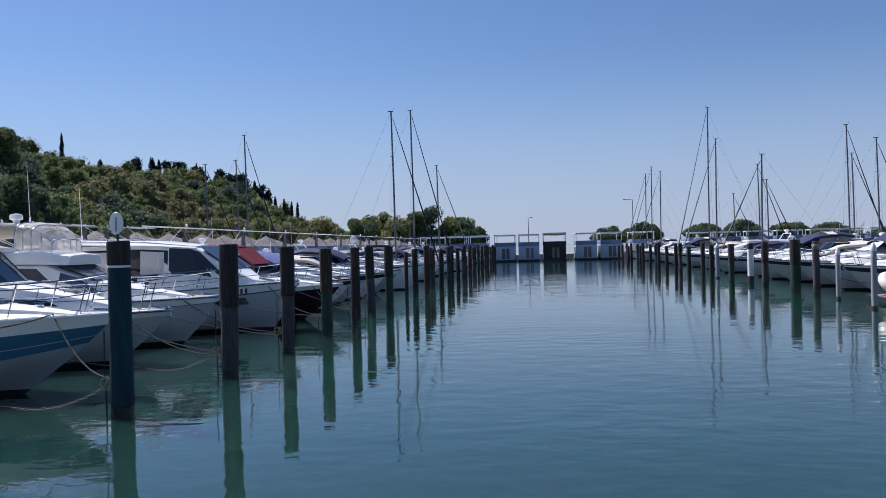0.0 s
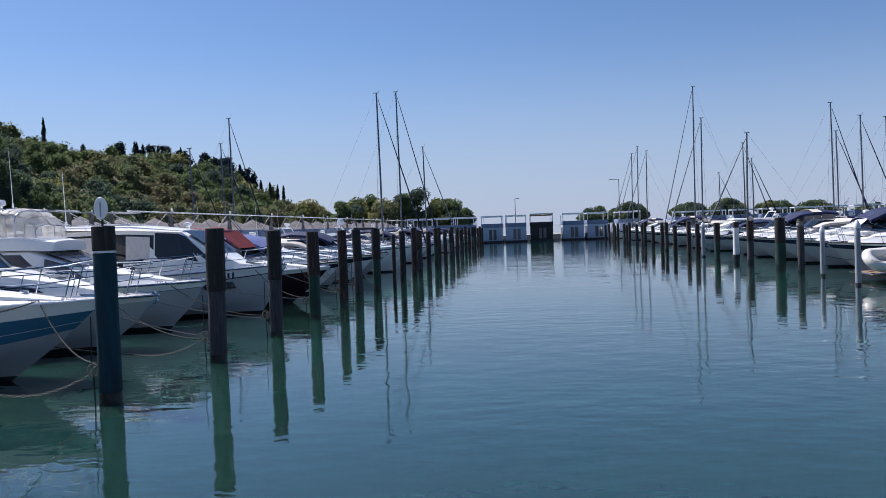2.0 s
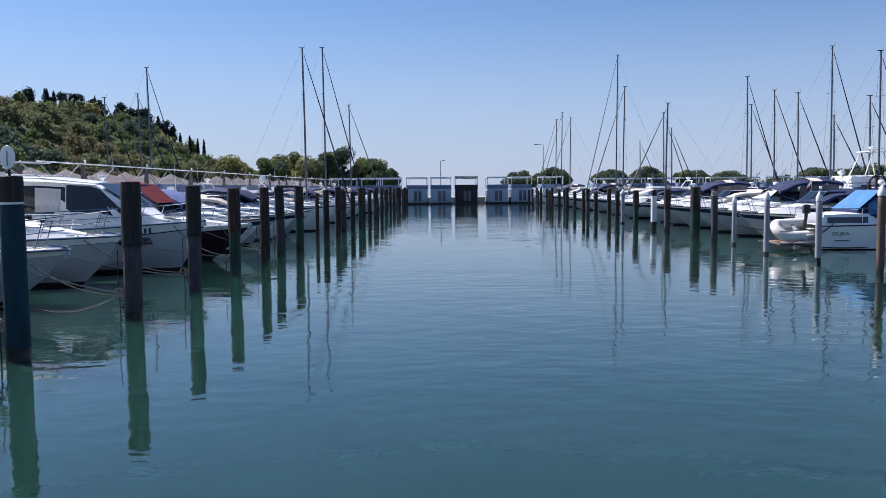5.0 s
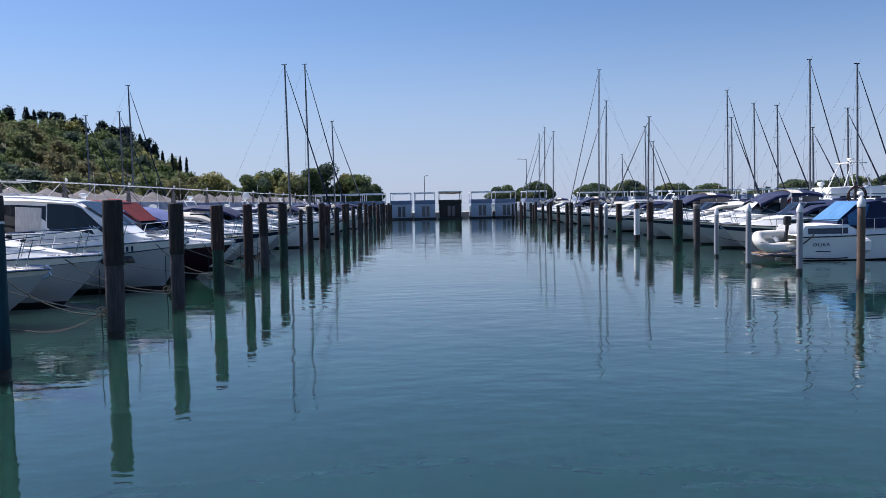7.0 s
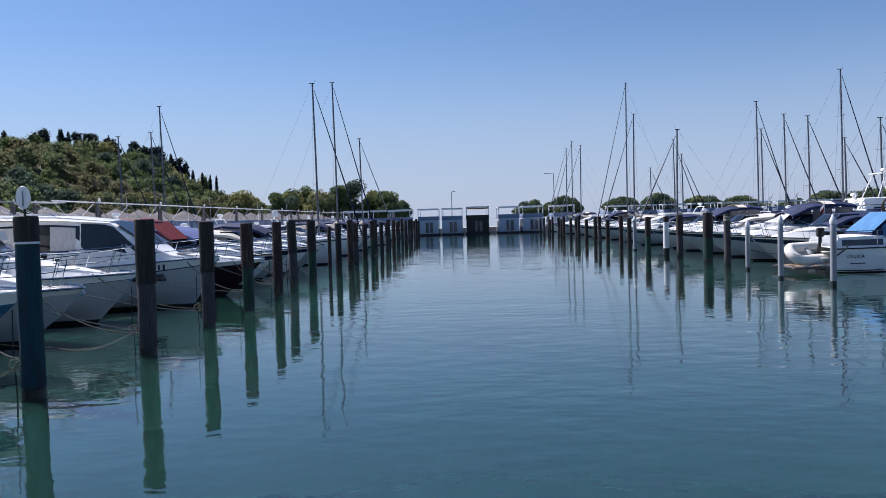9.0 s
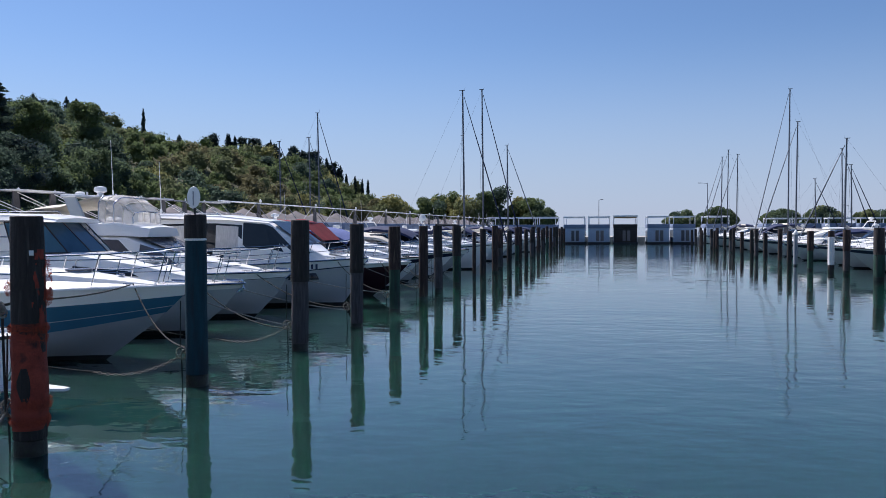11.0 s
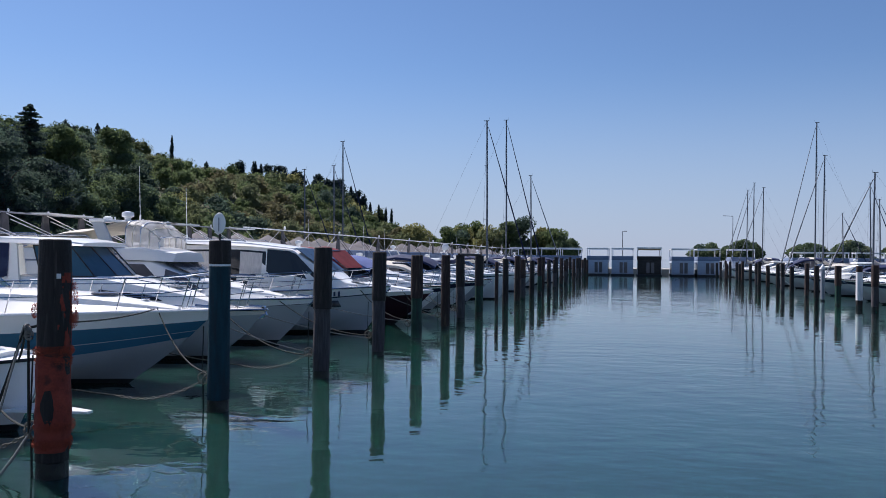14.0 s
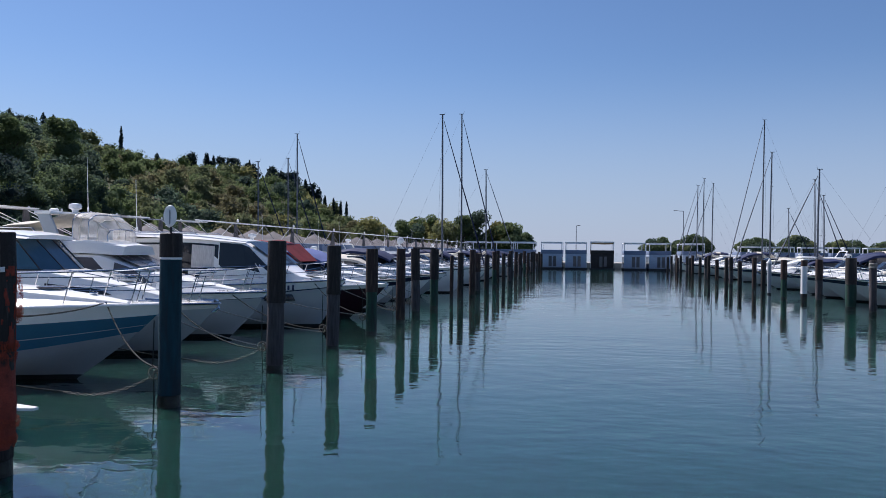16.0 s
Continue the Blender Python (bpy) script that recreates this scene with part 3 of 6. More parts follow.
def post(x, y, h, r, style, seed, lean=(0, 0)):
    words = {"teal": "teal-painted timber mooring post with a dark top and white band", "sleeve": "grey weathered timber mooring post with dark tarred top",
             "brown": "brown timber mooring post standing in the water", "green": "green-painted timber mooring post, weedy at the waterline",
             "dark": "black tarred timber mooring post standing in the water", "orange": "dark timber mooring post with flaking orange paint",
             "grey": "grey plastic mooring pile with a white pointed cap", "rust": "rust-brown mooring pile with a white pointed cap", "white": "white-sleeved timber mooring post with a dark foot", "wood": "bleached wooden mooring post wound with old rope"}
    root = thing("mooring_post", words[style], "mooring post", pose(x, y, 0, lean[0], lean[1], 0), group="mooring posts of the fairway")
    wet = 0.16 + 0.05 * math.sin(seed)

    def seg(name, z0, z1, mt, rr=r, wob=0.05, n=7, label=""):
        bm = bmesh.new()
        pr = [(rr * (1 + 0.02 * math.sin(3 * z0 + seed)), z0 + (z1 - z0) * i / n) for i in range(n + 1)]
        pr.insert(0, (rr * 0.985, z0 - 0.005))
        pr[-1] = (rr * 0.97, z1 - 0.012)
        pr.append((rr * 0.90, z1))
        lathe(bm, pr, 18, wob=wob, seed=seed)
        return part(name, bm, mt, root, label)

    seg("foot", -1.5, wet, WOOD_WET, r * 1.015, 0.08, label="wet weedy foot")
    if style == "teal":
        seg("shaft", wet, h - 0.44, WOOD_TEAL)
        seg("band", h - 0.44, h - 0.40, WHITE_PIPE, r * 1.012, 0.03, 2, "white painted band")
        seg("head", h - 0.40, h, WOOD_DARK, r * 1.03, label="black head")
    elif style in ("sleeve", "green"):
        k = h * (0.53 if style == "sleeve" else 0.5)
        seg("shaft", wet, k, WOOD_GREY if style == "sleeve" else WOOD_GREEN, r * 0.98)
        seg("head", k, h, WOOD_DARK if seed % 2 else WOOD_BROWN, r * 1.06, label="dark tarred upper sleeve")
    elif style == "white":
        seg("shaft", wet, 0.45, WOOD_DARK)
        seg("sleeve", 0.45, h - 0.35, CAP_WHITE, r * 1.03, 0.02, label="white plastic sleeve")
        seg("head", h - 0.35, h, WOOD_BROWN)
    elif style in ("grey", "rust"):
        seg("shaft", wet, h - 0.28, PIPE_GREY if style == "grey" else PIPE_BROWN, r, 0.01)
        bm = bmesh.new()
        lathe(bm, [(r * 1.08, h - 0.28), (r * 1.1, h - 0.24), (r * 1.08, h - 0.15), (r * 0.55, h - 0.03), (0.015, h + 0.05)], 18)
        part("cap", bm, CAP_WHITE, root, "white pointed cap")
    elif style == "orange":
        seg("shaft", wet, h, WOOD_DARK)
        seg("paint_coat", 0.32, 1.5, PAINT_ORANGE, r * 1.05, 0.2, 14, "flaking orange paint")
        bm = bmesh.new()
        for i in range(30):
            for j in range(48):
                a0, z0 = radians(-40 + i * 3), 1.50 + j * 0.02
                if noise.noise((i * 0.13, j * 0.10, 9.0)) + 0.35 * noise.noise((i * 0.5, j * 0.4, 2.0)) + 0.020 * i - 0.008 * j < 0.22:
                    continue
                q = [(r * 1.02 * math.cos(t), r * 1.02 * math.sin(t), zz) for t, zz in ((a0, z0), (a0 + radians(3.1), z0), (a0 + radians(3.1), z0 + 0.021), (a0, z0 + 0.021))]
                slab(bm, q, 0.006)
        tagged(part("paint_patch", bm, PAINT_ORANGE, root, "orange paint flakes"), kind="stuff")
        bm = bmesh.new()
        box(bm, (r * 0.80, -r * 0.64, 2.42), (0.012, 0.05, 0.06), 0.003, rz=radians(-38))
        part("tag_plate", bm, CAP_WHITE, root, "small white tag")
        L = Leaves(7)
        for xc, zc, rad, hh, cnt in ((0, 1.52, 1.26, 0.12, 1900), (0, 1.40, 1.18, 0.14, 900), (0.02, 0.62, 1.28, 0.16, 1500), (0, 0.42, 1.24, 0.14, 1900), (0.20, 2.10, 0.36, 0.28, 420), (0.19, 1.92, 0.46, 0.16, 360), (-0.20, 2.0, 0.30, 0.10, 160)):
            L.cloud((xc * 0.78, xc * 0.62, zc), (r * rad, r * rad, hh), int(cnt * 3.5), 0.0075, 0, 0.66)
        net = tagged(new("netting", L.mesh("netting", [NET_ORANGE])), "frayed orange netting", kind="stuff")
        net.parent = root
    elif style == "wood":
        seg("shaft", wet, h, WOOD_GREY, r * 0.95, 0.1)
        for k in range(4):
            bm = bmesh.new()
            lathe(bm, [(r * 0.99, h - 0.35 + k * 0.06), (r * 1.12, h - 0.325 + k * 0.06), (r * 0.99, h - 0.30 + k * 0.06)], 14)
            part("rope_turn", bm, ROPE, root)
    else:
        seg("shaft", wet, h, {"brown": WOOD_BROWN, "dark": WOOD_DARK}[style], r, 0.07)
    return root


post(-6.78, 8.50, 2.86, 0.185, "orange", 1)
post(-6.92, 12.80, 2.94, 0.185, "teal", 2)
post(-6.66, 16.90, 2.88, 0.19, "sleeve", 3, (0, 0.6))
post(-6.70, 21.20, 2.81, 0.18, "sleeve", 5, (0, 0.3))
post(-6.66, 25.10, 2.74, 0.18, "green", 4)
post(-6.65, 29.20, 2.76, 0.17, "brown", 6)
post(-6.86, 33.00, 2.78, 0.18, "sleeve", 7, (0, -1.2))
post(-6.80, 36.80, 2.77, 0.19, "green", 9)
bm = bmesh.new()
tube(bm, [(-6.9, 32.7, 2.80), (-6.8, 37.1, 2.80)], 0.05, 8)
tagged(part("cross_beam", bm, WOOD_DARK), "dark timber beam lying across two posts", "beam")
post(-6.98, 42.9, 2.45, 0.1, "brown", 8)
styles_l = ["dark", "brown", "sleeve", "dark", "green", "brown", "dark", "sleeve"]
for i in range(22):
    yy = 44.2 + i * 4.05
    post(-6.7 + 0.12 * math.sin(i * 2.1), yy, 2.62 + 0.16 * math.sin(i * 1.7), 0.17 + 0.02 * math.sin(i), styles_l[i % 8], 10 + i, (0, 0.8 * math.sin(i * 3)))
for i, (x, y, h, r, s) in enumerate(((12.68, 23.9, 2.62, 0.115, "rust"), (12.80, 28.2, 2.40, 0.105, "grey"), (12.25, 31.4, 2.40, 0.105, "grey"), (12.82, 36.6, 2.18, 0.10, "grey"),
                                     (13.0, 39.9, 2.5, 0.17, "wood"), (13.0, 43.0, 2.6, 0.25, "green"), (13.05, 48.7, 2.48, 0.19, "sleeve"), (12.75, 50.7, 2.42, 0.18, "white"),
                                     (12.2, 53.2, 2.40, 0.18, "green"), (12.5, 58.6, 2.4, 0.14, "grey"))):
    post(x, y, h, r, s, 40 + i)
for i in range(17):
    post(12.6 + 0.2 * math.sin(i * 1.9), 61.0 + i * 4.1, 2.35 + 0.18 * math.sin(i * 2.3), 0.17, ["dark", "brown", "dark", "sleeve"][i % 4], 60 + i)

# round white disc on a short stem, on the head of the teal post
disc = thing("round_marker", "white oval marker disc on a short dark stem", "marker", pose(-6.94, 12.82, 2.935))
bm = bmesh.new()
tube(bm, [(0, 0, 0), (0, 0, 0.22)], 0.02, 8)
part("stem", bm, RUBBER, disc)
bm = bmesh.new()
lathe(bm, [(0.02, -0.012), (0.118, -0.010), (0.124, 0), (0.118, 0.010), (0.02, 0.012)], 24)
bmesh.ops.transform(bm, matrix=Matrix.Translation((0, -0.03, 0.30)) @ Matrix.Rotation(radians(90), 4, "X") @ Matrix.Diagonal((1, 1.5, 1, 1)), verts=bm.verts)
part("disc", bm, GEL, disc)
bm = bmesh.new()
box(bm, (0, -0.047, 0.28), (0.022, 0.012, 0.24), 0.004)
part("bracket", bm, PIPE_GREY, disc)


# ---- boats: bow towards +x, stern at x = 0, waterline at z = 0 ----
class Hull:
    def __init__(s, L, B, fb, fs, rake=1.2, fine=2.4):
        s.L, s.B, s.fb, s.fs, s.rake, s.fine = L, B, fb, fs, rake, fine

    def half(s, u):
        k = max(0, (u - 0.38) / 0.62)
        return s.B / 2 * (0.92 + 0.08 * min(1, u / 0.38)) * max(0.0, 1 - k ** s.fine) ** 0.9 + 0.015

    def sheer(s, u):
        return s.fs + (s.fb - s.fs) * u ** 1.6

    def at(s, u, f):
        """Half breadth, x and z at station u and height fraction f from chine to sheer."""
        zs, zc = s.sheer(u), 0.04 + 0.5 * u ** 4 * s.fb
        z = zc + (zs - zc) * f
        hb = s.half(u)
        cb = hb * (0.90 - 0.35 * max(0, u - 0.35) ** 1.1)
        y = cb + (hb - cb) * f ** (0.9 + 0.6 * u)
        x = u * (s.L - s.rake) + s.rake * u ** 3 * max(0, z) / s.fb
        return x, y, z

    def edge(s, u, inset=0.0, dz=0.0):
        x, y, z = s.at(u, 1)
        return x - inset * (u > 0.93), max(0, y - inset), z + dz


US = [0, 0.1, 0.22, 0.34, 0.45, 0.55, 0.64, 0.72, 0.79, 0.85, 0.9, 0.94, 0.97, 0.99, 1.0]


def build_hull(root, H, bands, bottom=ANTIFOUL, deck=GEL, strake=RUBBER):
    fr = [0.0]
    for f, _ in bands:
        for k in range(1, 3):
            fr.append(fr[-1] + (f - fr[-1]) * k / 2 if k < 2 else f)
    mats, idx = [bottom], []
    for _, m in bands:
        if m not in mats:
            mats.append(m)
        idx += [mats.index(m)] * 2
    bm = bmesh.new()
    for sgn in (1, -1):
        rows = []
        for u in US:
            x0, y0, z0 = H.at(u, 0)
            zk = -0.45 * (1 - u ** 5)
            xk = u * (H.L - H.rake) - 0.25 * u ** 4
            k0 = Vector((xk, 0, min(zk, z0 - 0.02)))
            c0 = Vector((x0, sgn * y0, z0))
            q = min(0.98, max(0.02, (0.10 - k0.z) / (c0.z - k0.z)))
            col = [bm.verts.new(k0), bm.verts.new(k0.lerp(c0, q))]
            col += [bm.verts.new((x, sgn * y, z)) for x, y, z in (H.at(u, f) for f in fr)]
            rows.append(col)
        for a, b in zip(rows, rows[1:]):
            for j in range(len(a) - 1):
                f = bm.faces.new((a[j], b[j], b[j + 1], a[j + 1]))
                f.material_index = 0 if j == 0 else idx[0] if j == 1 else idx[j - 2]
        f = bm.faces.new(rows[0])
        f.material_index = mats.index(bands[-1][1])
    bmesh.ops.remove_doubles(bm, verts=bm.verts, dist=0.004)
    part("hull", bm, mats, root)
    bm = bmesh.new()
    rows = []
    for u in US:
        x, y, z = H.at(u, 1)
        rows.append([bm.verts.new((x, y * k, z - 0.01 + 0.07 * (1 - k * k) * min(1, y))) for k in (-1, -0.6, 0, 0.6, 1)])
    for a, b in zip(rows, rows[1:]):
        for j in range(4):
            bm.faces.new((a[j], b[j], b[j + 1], a[j + 1]))
    part("deck", bm, deck, root)
    bm = bmesh.new()
    pts = [H.edge(u) for u in US]
    tube(bm, [(x, y + 0.012, z) for x, y, z in pts] + [(x, -y - 0.012, z) for x, y, z in pts[::-1]], 0.028, 6)
    part("rubbing_strake", bm, strake, root)


def build_rail(root, H, u0, h, n=6, mid=True, mt=None, drop=0.1):
    mt = mt or STEEL
    us = [u0 + (1 - u0) * i / 14 for i in range(15)]

    def line(dz):
        pts = []
        for i, u in enumerate(us):
            x, y, z = H.edge(min(u, 0.985), 0.07, dz + (drop if u > 0.9 else 0) * (u - 0.9) * 10)
            pts.append(Vector((x + 0.10 * (u > 0.97), max(y, 0.10 + 0.16 * (1 - (u - u0) / (1 - u0))), z)))
        return pts + [Vector((p.x, -p.y, p.z)) for p in pts[::-1]]

    bm = bmesh.new()
    tube(bm, line(h), 0.0155, 6)
    part("rail", bm, mt, root, "polished stainless guard rail")
    if mid:
        bm = bmesh.new()
        tube(bm, line(h * 0.52), 0.011, 6)
        part("rail", bm, mt, root)
    for i in range(n):
        u = u0 + (0.96 - u0) * i / (n - 1)
        x, y, z = H.edge(u, 0.07)
        for sg in (1, -1):
            bm = bmesh.new()
            tube(bm, [(x - 0.16, sg * max(y, 0.1), z - 0.02), (x + 0.05, sg * max(y, 0.1), z + h)], 0.0125, 6)
            lathe(bm, [(0.035, 0), (0.03, 0.015)], 8, (x - 0.16, sg * max(y, 0.1), z - 0.01))
            part("stanchion", bm, mt, root)


class Loft:
    """A cabin, roof or coaming lofted through sections (x, half width low, half width high, z low, z high)."""

    def __init__(s, secs, r=0.06):
        s.secs, s.r = secs, r

    def build(s, name, root, mt, label=""):
        bm = bmesh.new()
        rings = []
        for x, wb, w, zb, zt in s.secs:
            r = min(s.r, (zt - zb) * 0.45, w * 0.4)
            half = [(wb, zb), (w + (wb - w) * 0.15, zt - r - (zt - zb) * 0.1), (w, zt - r), (w - r * 0.3, zt - r * 0.3), (w - r, zt), (w * 0.5, zt + 0.025)]
            ring = [(x, y, z) for y, z in half] + [(x, 0, zt + 0.035)] + [(x, -y, z) for y, z in half[::-1]]
            rings.append([bm.verts.new(p) for p in ring])
        n = len(rings[0])
        for a, b in zip(rings, rings[1:]):
            for j in range(n - 1):
                bm.faces.new((a[j], b[j], b[j + 1], a[j + 1]))
            bm.faces.new((a[n - 1], b[n - 1], b[0], a[0]))
        bm.faces.new(rings[0])
        bm.faces.new(rings[-1][::-1])
        return part(name, bm, mt, root, label)

    def side(s, x, f):
        for a, b in zip(s.secs, s.secs[1:]):
            if a[0] <= x <= b[0]:
                k = (x - a[0]) / (b[0] - a[0])
                x_, wb, w, zb, zt = (p + (q - p) * k for p, q in zip(a, b))
                return wb + (w - wb) * f, zb + (zt - zb) * f
        a = s.secs[-1] if x > s.secs[-1][0] else s.secs[0]
        return a[1] + (a[2] - a[1]) * f, a[3] + (a[4] - a[3]) * f

    def window(s, root, x0, x1, f0, f1, mt, slant=0.0, both=True, name="window", label="", n=4, proud=0.012):
        for sg in ((1, -1) if both else (-1,)):
            bm = bmesh.new()
            lo, hi = [], []
            for i in range(n + 1):
                xa = x0 + (x1 - x0) * i / n
                for f, acc, off in ((f0, lo, 0), (f1, hi, -slant * i / n)):
                    y, z = s.side(xa + off, f)
                    acc.append((xa + off, y, z))
            a = [[bm.verts.new((x, sg * (y + o), z)) for x, y, z in row] for o in (proud, -0.01) for row in (lo, hi)]
            for i in range(n):
                bm.faces.new((a[0][i], a[0][i + 1], a[1][i + 1], a[1][i]))
                bm.faces.new((a[2][i], a[3][i], a[3][i + 1], a[2][i + 1]))
                bm.faces.new((a[0][i], a[2][i], a[2][i + 1], a[0][i + 1]))
                bm.faces.new((a[1][i], a[1][i + 1], a[3][i + 1], a[3][i]))
            for i in (0, n):
                bm.faces.new((a[0][i], a[1][i], a[3][i], a[2][i]))
            part(name, bm, mt, root, label, smooth=False)


def windscreen(root, xb, zb, xt, zt, wb, wt, glass=GLASS, frame_mt=RUBBER, side=1.0):
    """A raked three-pane windscreen with side wings; xb is the foot, xt the top."""
    lo = [(xb - side, wb * 1.05), (xb - 0.25, wb * 0.8), (xb, wb * 0.3), (xb, -wb * 0.3), (xb - 0.25, -wb * 0.8), (xb - side, -wb * 1.05)]
    hi = [(xt - side * 0.7, wt), (xt - 0.18, wt * 0.8), (xt, wt * 0.3), (xt, -wt * 0.3), (xt - 0.18, -wt * 0.8), (xt - side * 0.7, -wt)]
    bm = bmesh.new()
    tube(bm, [(x, y, zt) for x, y in hi], 0.022, 6)
    tube(bm, [(x, y, zb) for x, y in lo], 0.02, 6)
    for (x0, y0), (x1, y1) in zip(lo, hi):
        tube(bm, [(x0, y0, zb), (x1, y1, zt)], 0.018, 6)
    fr = part("windscreen_frame", bm, frame_mt, root)
    for i in range(5):
        bm = bmesh.new()
        slab(bm, [(*lo[i], zb), (*lo[i + 1], zb), (*hi[i + 1], zt), (*hi[i], zt)], 0.012)
        part("windscreen_pane", bm, glass, fr, "tinted windscreen pane", smooth=False)


def bimini(root, x0, x1, w, zlow, ztop, mt, side_drop=0.0, name="canopy", label="", front=0.0, stripe=None):
    """An arched cloth top on steel hoops; side_drop lets the cloth hang down the sides, front slopes it to the windscreen."""
    rows = []
    nx = 8
    for i in range(nx + 1):
        f = i / nx
        x = x0 + (x1 - x0) * f
        zt = ztop - 0.05 * math.cos(f * math.pi * 4) - (front * max(0, f - 0.55) / 0.45 if front else 0) - 0.10 * (1 - f)
        row = []
        for j in range(11):
            t = -1 + 2 * j / 10
            yy = w * math.copysign(min(1, abs(t) * 1.25), t)
            zz = zt - (0.18 * min(1, abs(t) * 1.25) ** 3) - (max(0, abs(t) - 0.8) / 0.2) * side_drop
            row.append((x, yy * (1.0 + 0.05 * (abs(t) > 0.9)), zz + 0.02 * noise.noise((x * 3, t * 3, ztop))))
        rows.append(row)
    bm = bmesh.new()
    sheet(bm, rows, 0.012)
    cano = part(name, bm, mt, root, label)
    for k in ((0.02, 0.5, 0.98)):
        bm = bmesh.new()
        i = round(k * nx)
        pts = [Vector(p) - Vector((0, 0, 0.03)) for p in rows[i]]
        xm = x0 + (x1 - x0) * 0.5
        tube(bm, [Vector((xm, -w, zlow))] + pts + [Vector((xm, w, zlow))], 0.013, 6)
        part("hoop", bm, STEEL, cano, "steel canopy hoop")
    return cano


def fender(root, x, y, z, r=0.12, l=0.5, mt=None):
    bm = bmesh.new()
    lathe(bm, [(0.02, -l / 2 - 0.04), (r * 0.6, -l / 2), (r, -l / 2 + 0.08), (r, l / 2 - 0.08), (r * 0.6, l / 2), (0.025, l / 2 + 0.06)], 12, (x, y, z))
    tube(bm, [(x, y, z + l / 2), (x, y * 0.97, z + l / 2 + 0.5)], 0.008, 5)
    part("fender", bm, mt or GEL, root, "white inflatable fender")


def deck_kit(root, H, hatch_u=0.72, z=0.0):
    """Cleats, hatch, anchor roller and windlass on the foredeck."""
    x, y, zz = H.edge(0.98)
    bm = bmesh.new()
    box(bm, (x - 0.1, 0, zz + 0.05), (0.55, 0.14, 0.05), 0.012)
    tube(bm, [(x + 0.16, -0.07, zz + 0.06), (x + 0.16, 0.07, zz + 0.06)], 0.035, 8)
    ar = part("anchor_roller", bm, STEEL, root)
    bm = bmesh.new()
    tube(bm, [(x - 0.25, 0, zz + 0.1), (x + 0.15, 0, zz + 0.08), (x + 0.24, 0, zz - 0.14)], 0.022, 6)
    slab(bm, [(x + 0.10, -0.14, zz - 0.22), (x + 0.22, -0.02, zz - 0.10), (x + 0.22, 0.02, zz - 0.10), (x + 0.10, 0.14, zz - 0.22)], 0.02)
    part("anchor", bm, STEEL, ar, "galvanised plough anchor")
    for sg in (1, -1):
        bm = bmesh.new()
        cx, cy, cz = H.edge(0.9, 0.12)
        tube(bm, [(cx - 0.12, sg * cy, cz + 0.07), (cx + 0.12, sg * cy, cz + 0.07)], 0.016, 6)
        tube(bm, [(cx - 0.04, sg * cy, cz), (cx - 0.04, sg * cy, cz + 0.07)], 0.014, 6)
        tube(bm, [(cx + 0.04, sg * cy, cz), (cx + 0.04, sg * cy, cz + 0.07)], 0.014, 6)
        part("cleat", bm, STEEL, root)
    bm = bmesh.new()
    hx, hy, hz = H.edge(0.86)
    lathe(bm, [(0.09, 0), (0.09, 0.10), (0.06, 0.14), (0.08, 0.19), (0.07, 0.21)], 12, (hx, 0, hz + 0.05))
    part("windlass", bm, STEEL, root)


def radar(root, x, z, r=0.24):
    bm = bmesh.new()
    lathe(bm, [(r * 0.5, -0.12), (r * 0.55, 0), (r, 0.04), (r * 1.02, 0.12), (r * 0.9, 0.18), (r * 0.3, 0.21)], 16, (x, 0, z))
    part("radar_dome", bm, GEL, root, "white radar dome")


def antenna(root, x, y, z0, z1, r=0.012):
    bm = bmesh.new()
    tube(bm, [(x, y, z0), (x, y, z0 + 0.25)], r * 2.4, 6)
    tube(bm, [(x, y, z0 + 0.2), (x - 0.06, y, z1)], r, 5, r * 0.5)
    part("antenna", bm, GEL, root, "slim white whip antenna")


def place(xb, y, L, yaw=0.0, flip=False):
    """The pose for a boat of length L whose bow tip lies at xb."""
    return pose(xb + L, y, 0, 0, 0, 180 + yaw) if flip else pose(xb - L, y, 0, 0, 0, yaw)


def deck_trim(root, H, u0=0.5, u1=0.93):
    """Low toe rails and grey non-slip panels along the side decks."""
    for sg in (1, -1):
        bm = bmesh.new()
        n = 12
        pts = [H.edge(u0 + (u1 - u0) * i / n, 0.035, 0.02) for i in range(n + 1)]
        tube(bm, [(x, sg * y, z) for x, y, z in pts], 0.022, 6)
        part("toe_rail", bm, GEL, root)
        for k in range(4):
            ua, ub = u0 + (u1 - u0) * (k + 0.06) / 4, u0 + (u1 - u0) * (k + 0.94) / 4
            xa, ya, za = H.edge(ua, 0.11, 0.018)
            xb_, yb_, zb_ = H.edge(ub, 0.11, 0.018)
            bm = bmesh.new()
            slab(bm, [(xa, sg * ya, za), (xb_, sg * yb_, zb_), (xb_, sg * max(0.02, yb_ - 0.2), zb_ + 0.012), (xa, sg * max(0.02, ya - 0.2), za + 0.012)], 0.006 * sg)
            part("non_slip_panel", bm, GEL_CREAM, root, "cream non-slip deck panel", smooth=False)


def hatch(root, x, y, z, w=0.5):
    bm = bmesh.new()
    box(bm, (x, y, z), (w, w, 0.05), 0.02)
    hf = part("hatch", bm, GEL_GREY_AND_SHADE, root)
    bm = bmesh.new()
    box(bm, (x, y, z + 0.03), (w * 0.78, w * 0.78, 0.012), 0.004)
    part("hatch_pane", bm, GLASS_GREY, hf, "smoked hatch pane")


